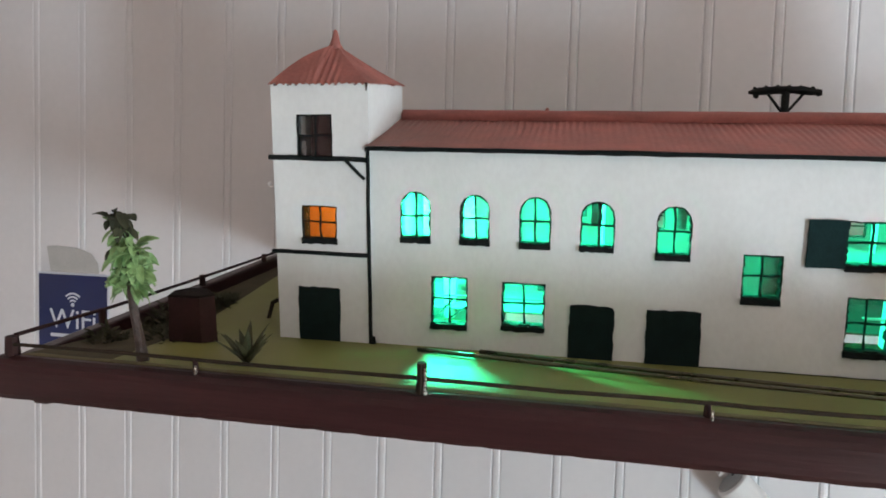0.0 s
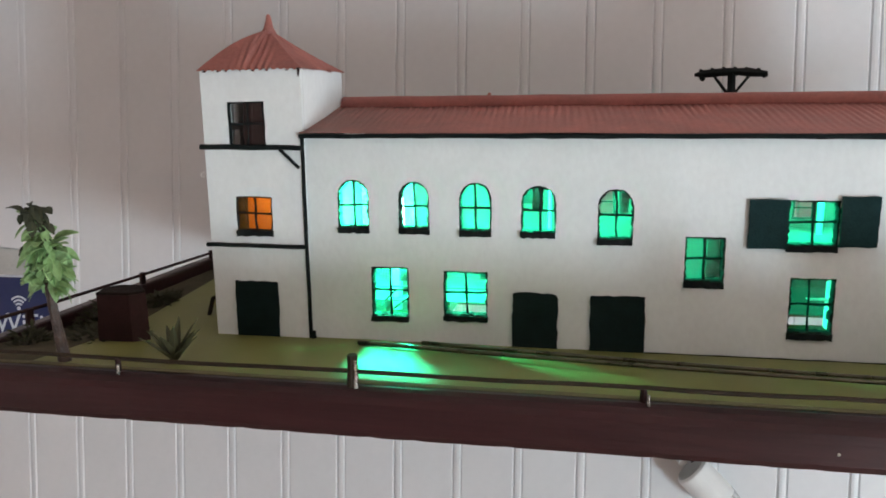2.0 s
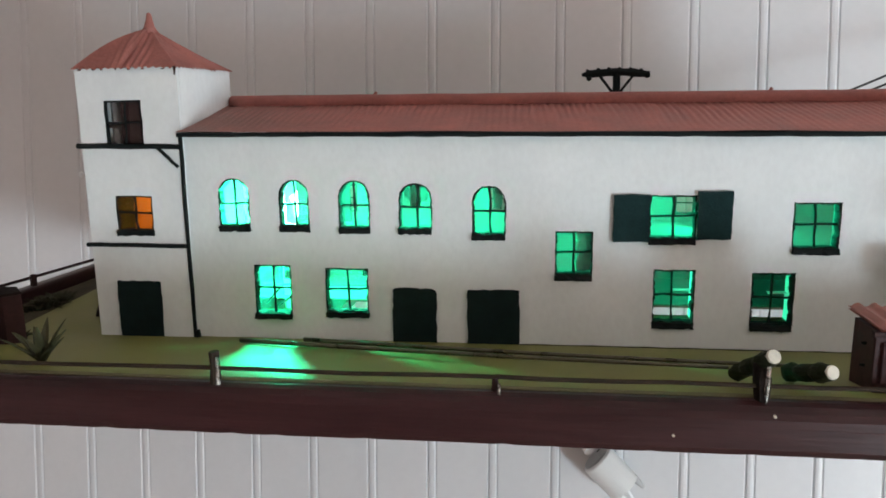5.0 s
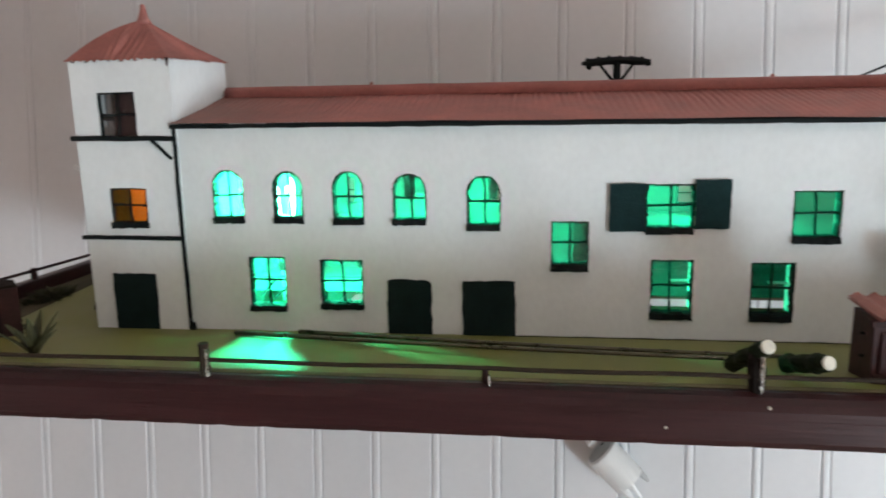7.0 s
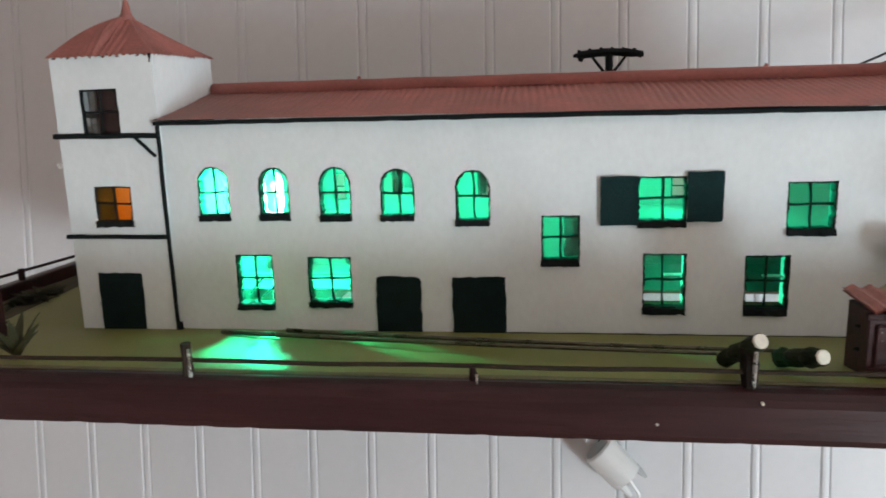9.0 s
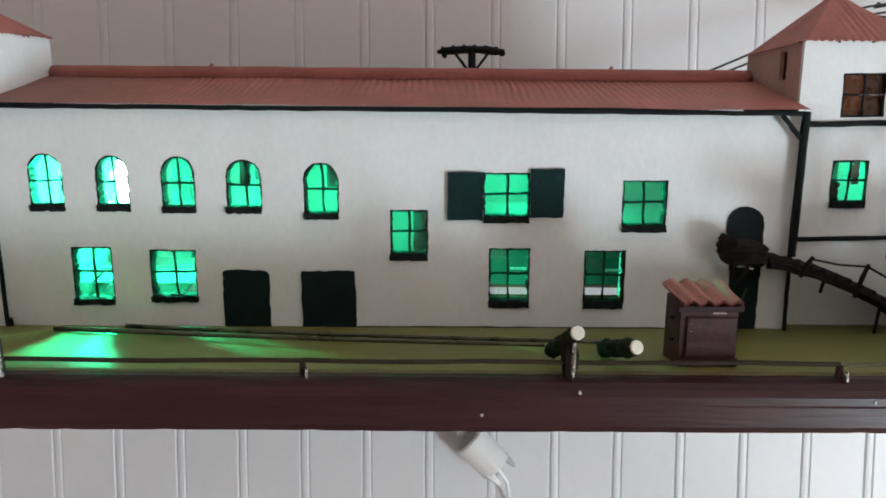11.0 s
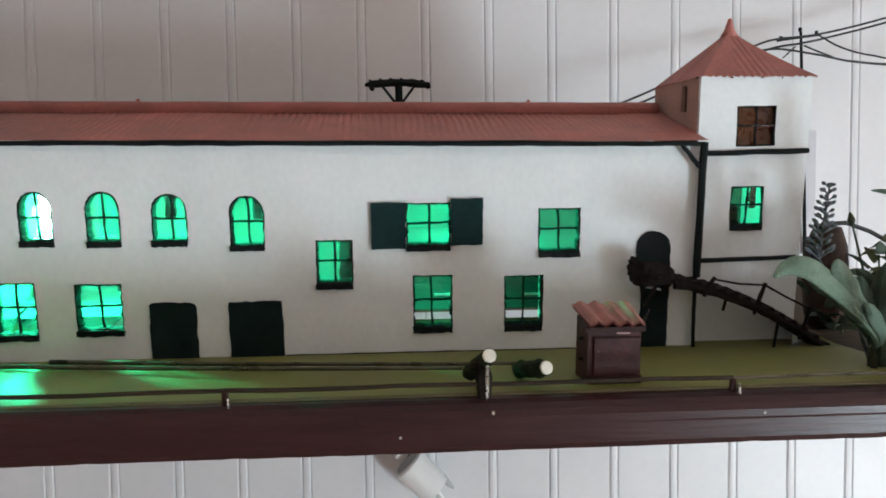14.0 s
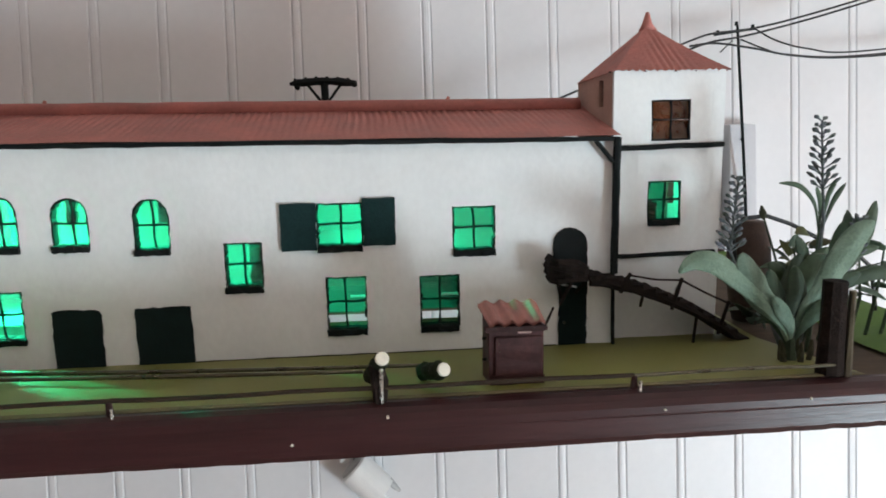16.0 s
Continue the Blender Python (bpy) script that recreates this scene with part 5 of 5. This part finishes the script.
tube(bm, [B + dd * 0.004, B + dd * 0.03 + Vector((0, 0, -0.01)), B + Vector((0.03, 0.02, -0.09)), B + Vector((0.02, 0.06, -0.3))], 0.0035, 8)
part("cable", bm, PLASTIC, spot)

# ---- artificial plants at the end of the shelf ----
sage = thing("sage_plant", "artificial plant with broad pale sage-green leaves", "plant", at=(0.744, 0.712, GZ))
bpy.context.view_layer.update()
bm = bmesh.new()
tube(bm, [(0.752, 0.716, ground_z(0.716) - 0.006), (0.752, 0.716, GZ + 0.03), (0.751, 0.716, GZ + 0.06)], [0.009, 0.006, 0.004], 9, 0.2)
part("stem", bm, LEAF_D, sage)


def blade(path, width, mat, parent, lean=0.35, blunt=1.55):
    """A broad leaf along a curve: narrow foot, wide rounded end, cupped, with thickness."""
    P = [Vector(p) for p in path]
    pts = []
    for i in range(len(P) - 1):
        a, b, c, d = P[max(i - 1, 0)], P[i], P[i + 1], P[min(i + 2, len(P) - 1)]
        for k in range(5):
            t = k / 5
            pts.append(0.5 * ((2 * b) + (c - a) * t + (2 * a - 5 * b + 4 * c - d) * t * t + (3 * b - a - 3 * c + d) * t ** 3))
    pts.append(P[-1])
    n = len(pts) - 1
    bm = bmesh.new()
    rows = []
    for i, p in enumerate(pts):
        t = i / n
        d = (pts[min(i + 1, n)] - pts[max(i - 1, 0)]).normalized()
        side = d.cross(Vector((0, -1, lean))).normalized()
        up = side.cross(d)
        w = width * 0.5 * (0.07 + 0.93 * math.sin(math.pi * min(1.0, t ** blunt * 0.985 + 0.01)) ** 0.9)
        if t > 0.985:
            w = width * 0.05
        rows.append([bm.verts.new(p + side * w * s - up * (0.34 * w * (abs(s) ** 1.2 - 0.3) + 0.07 * w * abs(s) * math.sin(23 * t + 3 * s))) for s in (-1, -0.75, -0.5, -0.25, 0, 0.25, 0.5, 0.75, 1)])
    faces = []
    for a, b in zip(rows, rows[1:]):
        for k in range(8):
            faces.append(bm.faces.new((a[k], a[k + 1], b[k + 1], b[k])))
    r = bmesh.ops.extrude_face_region(bm, geom=faces)
    for g in r["geom"]:
        if isinstance(g, bmesh.types.BMVert):
            g.co += Vector((0, 0.0009, -0.0004))
    part("leaf", bm, mat, parent, smooth=True)


FOOT = (0.752, 0.716, 1.440)
for path, wd, mt in (
        ([FOOT, (0.741, 0.706, 1.463), (0.714, 0.700, 1.491), (0.687, 0.698, 1.516), (0.662, 0.700, 1.533), (0.643, 0.700, 1.534), (0.629, 0.700, 1.524)], 0.0215, LEAF),
        ([FOOT, (0.738, 0.706, 1.470), (0.714, 0.703, 1.497), (0.700, 0.702, 1.518), (0.690, 0.702, 1.540)], 0.0300, LEAF),
        ([FOOT, (0.760, 0.708, 1.480), (0.776, 0.704, 1.503), (0.790, 0.702, 1.530), (0.808, 0.702, 1.556), (0.822, 0.703, 1.566)], 0.0250, LEAF),
        ([FOOT, (0.740, 0.722, 1.468), (0.726, 0.724, 1.490), (0.716, 0.728, 1.514)], 0.0230, LEAF_M),
        ([FOOT, (0.750, 0.726, 1.470), (0.744, 0.730, 1.492), (0.738, 0.736, 1.516)], 0.0200, LEAF_M),
        ([FOOT, (0.758, 0.722, 1.472), (0.764, 0.726, 1.495), (0.762, 0.732, 1.520)], 0.0210, LEAF_M),
        ([FOOT, (0.746, 0.704, 1.464), (0.734, 0.700, 1.482), (0.722, 0.699, 1.497)], 0.0160, LEAF),
        ([FOOT, (0.760, 0.704, 1.466), (0.772, 0.700, 1.482), (0.788, 0.700, 1.492)], 0.0160, LEAF_M),
        ([FOOT, (0.766, 0.718, 1.470), (0.790, 0.718, 1.497), (0.824, 0.720, 1.512)], 0.0220, LEAF_M),
        ([FOOT, (0.762, 0.732, 1.476), (0.784, 0.742, 1.508), (0.806, 0.748, 1.534)], 0.0230, LEAF_D),
        ([FOOT, (0.738, 0.735, 1.475), (0.720, 0.745, 1.498), (0.704, 0.752, 1.514)], 0.0200, LEAF_D),
        ([FOOT, (0.754, 0.736, 1.475), (0.772, 0.746, 1.505), (0.778, 0.750, 1.528)], 0.0210, LEAF_D)):
    blade(path, wd, mt, sage)
for k in range(5):
    bm = bmesh.new()
    a = 1.2 * k
    q = Vector((0.753 + 0.014 * math.cos(a), 0.708 + 0.008 * math.sin(a), ground_z(0.712) - 0.003))
    tube(bm, [q, q + Vector((0.002 * math.cos(a), 0, 0.012)), q + Vector((0.003 * math.cos(a), 0, 0.024))], [0.003, 0.0032, 0.0014], 7, 0.2)
    part("shoot", bm, MOSS, sage)


def spike(path, label, start, rows, r, leaves, seed):
    """A flower stalk through the points: pairs of small buds above, long thin leaves below."""
    P = [Vector(p) for p in path]
    t = thing("lavender_spike", label, "flower", "lavender spikes", at=path[0])
    bpy.context.view_layer.update()

    def along(u):
        k = min(int(u * (len(P) - 1)), len(P) - 2)
        return P[k].lerp(P[k + 1], u * (len(P) - 1) - k)

    bm = bmesh.new()
    tube(bm, [along(k / 12) for k in range(13)], [0.0030 - 0.0021 * k / 12 for k in range(13)], 7, 0.1)
    part("stalk", bm, BUD, t)
    rr = random.Random(seed)
    for k in range(rows):
        f = k / (rows - 1)
        c = along(start + (1 - start) * f)
        for s in range(4):
            a = 1.57 * s + k * 0.8 + rr.uniform(-0.3, 0.3)
            ln = r * (1.15 - 0.65 * f) * rr.uniform(0.8, 1.15)
            e = c + Vector((math.cos(a) * ln, math.sin(a) * ln * 0.8, ln * 0.7))
            bm = bmesh.new()
            tube(bm, [c, c.lerp(e, 0.6), c.lerp(e, 0.78), e, e + (e - c) * 0.22], [0.0007, 0.0008, 0.0017, 0.0021, 0.0008], 6, 0.15)
            part("bud", bm, BUD, t)
    for k in range(leaves):
        a = 6.283 * k / max(1, leaves) + 0.4
        bm = bmesh.new()
        leaf_mesh(bm, along(start * (0.62 + 0.1 * (k % 3))), (math.cos(a), 0.5 * math.sin(a), 1.3), 0.060, 0.0075, 1.4, seg=6)
        part("leaf", bm, LEAF_D, t, smooth=True)


spike([(0.775, 0.745, GZ - 0.001), (0.800, 0.755, 1.50), (0.806, 0.758, 1.56), (0.803, 0.758, 1.592), (0.797, 0.758, 1.661)], "tall grey-lilac artificial lavender spike with small buds", 0.75, 11, 0.0125, 0, 3)
spike([(0.768, 0.742, GZ - 0.001), (0.750, 0.748, 1.460), (0.722, 0.758, 1.500), (0.711, 0.765, 1.530), (0.716, 0.765, 1.603)], "short grey-lilac artificial lavender spike by the tower", 0.74, 12, 0.0115, 0, 5)
spike([(0.815, 0.740, GZ - 0.001), (0.822, 0.745, 1.48), (0.836, 0.750, 1.53), (0.842, 0.750, 1.560)], "low grey-lilac artificial lavender spike with dark leaves", 0.6, 9, 0.0130, 4, 7)
tuft = thing("leafy_stem", "dark green artificial stem with long narrow leaves", "plant", at=(0.800, 0.750, GZ))
bpy.context.view_layer.update()
bm = bmesh.new()
tube(bm, [(0.800, 0.762, GZ - 0.001), (0.804, 0.764, 1.48), (0.806, 0.763, 1.555)], [0.003, 0.0026, 0.002], 7, 0.15)
part("stem", bm, LEAF_D, tuft)
for path, wd, mt in (
        ([(0.805, 0.762, 1.540), (0.796, 0.758, 1.577), (0.776, 0.754, 1.597), (0.752, 0.751, 1.601)], 0.0055, LEAF_D),
        ([(0.806, 0.762, 1.545), (0.815, 0.758, 1.578), (0.825, 0.754, 1.599)], 0.0055, LEAF_D),
        ([(0.805, 0.762, 1.545), (0.801, 0.757, 1.580), (0.792, 0.752, 1.596)], 0.0055, LEAF_D),
        ([(0.806, 0.762, 1.545), (0.809, 0.757, 1.585), (0.813, 0.752, 1.600)], 0.0055, LEAF_D),
        ([(0.803, 0.763, 1.470), (0.835, 0.752, 1.515), (0.850, 0.750, 1.550), (0.856, 0.750, 1.580)], 0.015, LEAF_D),
        ([(0.803, 0.763, 1.470), (0.790, 0.755, 1.505), (0.783, 0.752, 1.530), (0.775, 0.752, 1.545)], 0.014, LEAF_D),
        ([(0.803, 0.763, 1.480), (0.822, 0.752, 1.512), (0.834, 0.748, 1.528), (0.862, 0.748, 1.532)], 0.016, LEAF_D),
        ([(0.803, 0.763, 1.460), (0.830, 0.756, 1.490), (0.860, 0.752, 1.505), (0.885, 0.752, 1.500)], 0.017, LEAF_D),
        ([(0.803, 0.763, 1.500), (0.816, 0.755, 1.530), (0.826, 0.752, 1.552), (0.840, 0.752, 1.562)], 0.013, LEAF_M),
        ([(0.803, 0.763, 1.450), (0.778, 0.760, 1.480), (0.765, 0.757, 1.505), (0.748, 0.757, 1.518)], 0.016, LEAF_D)):
    blade(path, wd, mt, tuft)

pot = thing("clay_pot", "small brown clay jug among the plants", "pot", at=(0.815, 0.92, GZ))
bpy.context.view_layer.update()
bm = bmesh.new()
tube(bm, [(0.815, 0.92, GZ - 0.001 + h) for h in (0, 0.02, 0.05, 0.08, 0.105, 0.122, 0.128)], [0.016, 0.021, 0.025, 0.027, 0.024, 0.018, 0.016], 20, 0.03)
part("body", bm, CLAY, pot, smooth=True)
bm = bmesh.new()
tube(bm, [(0.790, 0.905, 1.49), (0.783, 0.900, 1.525), (0.795, 0.900, 1.545), (0.825, 0.900, 1.547), (0.86, 0.905, 1.535), (0.90, 0.91, 1.515), (0.95, 0.92, 1.50), (0.99, 0.93, 1.47), (1.0, 0.93, GZ)], 0.0028, 8)
part("handle", bm, CORD, pot, "black looped cord")

ivy = thing("trailing_plant", "dark green artificial trailing plant with small leaves", "plant", at=(0.80, 0.80, GZ))
bpy.context.view_layer.update()
ri = random.Random(9)
for k in range(46):
    bm = bmesh.new()
    b = Vector((ri.uniform(0.805, 0.985), ri.uniform(0.775, 0.885), GZ + ri.uniform(0.05, 0.125)))
    a = ri.uniform(0, 6.283)
    leaf_mesh(bm, b, (math.cos(a), math.sin(a), ri.uniform(-0.2, 1.0)), ri.uniform(0.022, 0.045), ri.uniform(0.009, 0.017), ri.uniform(0.2, 1.2), seg=5, fold=ri.uniform(-0.8, 0.8))
    part("leaf", bm, LEAF_D if k % 3 else LEAF, ivy, smooth=True)
for k in range(14):
    bm = bmesh.new()
    b = Vector((ri.uniform(0.790, 0.835), ri.uniform(0.800, 0.840), GZ + ri.uniform(0.075, 0.130)))
    a = ri.uniform(0, 6.283)
    leaf_mesh(bm, b, (math.cos(a), math.sin(a) - 0.4, ri.uniform(0.0, 1.4)), ri.uniform(0.018, 0.030), ri.uniform(0.008, 0.013), ri.uniform(0.2, 1.2), seg=5, fold=ri.uniform(-0.8, 0.8))
    part("leaf", bm, OLIVE_L, ivy, smooth=True)
for k in range(16):
    bm = bmesh.new()
    b = Vector((ri.uniform(0.768, 0.815), ri.uniform(0.845, 0.885), GZ + ri.uniform(0.0, 0.070)))
    a = ri.uniform(0, 6.283)
    leaf_mesh(bm, b, (math.cos(a), math.sin(a) - 0.6, ri.uniform(0.1, 1.2)), ri.uniform(0.024, 0.040), ri.uniform(0.011, 0.018), ri.uniform(0.2, 1.2), seg=5, fold=ri.uniform(-0.8, 0.8))
    part("leaf", bm, LEAF_D, ivy, smooth=True)
for k in range(9):
    bm = bmesh.new()
    x = 0.812 + 0.019 * k
    tube(bm, [(x, 0.82, GZ - 0.001), (x + 0.006, 0.815, GZ + 0.05), (x - 0.004 + 0.012 * (k % 2), 0.81, GZ + 0.11)], [0.0022, 0.0018, 0.001], 6, 0.1)
    part("stem", bm, LEAF_D, ivy)
bm = bmesh.new()
tube(bm, [(0.800, 0.79, GZ - 0.001), (0.778, 0.785, 1.50), (0.760, 0.78, 1.545), (0.754, 0.78, 1.562)], [0.0018, 0.0014, 0.0012, 0.001], 6)
part("stem", bm, LEAF_D, ivy)
bm = bmesh.new()
tube(bm, [(0.754, 0.78, 1.560), (0.7525, 0.78, 1.567), (0.7505, 0.78, 1.575)], [0.0015, 0.0042, 0.001], 8)
part("bud", bm, OLIVE_D, ivy)
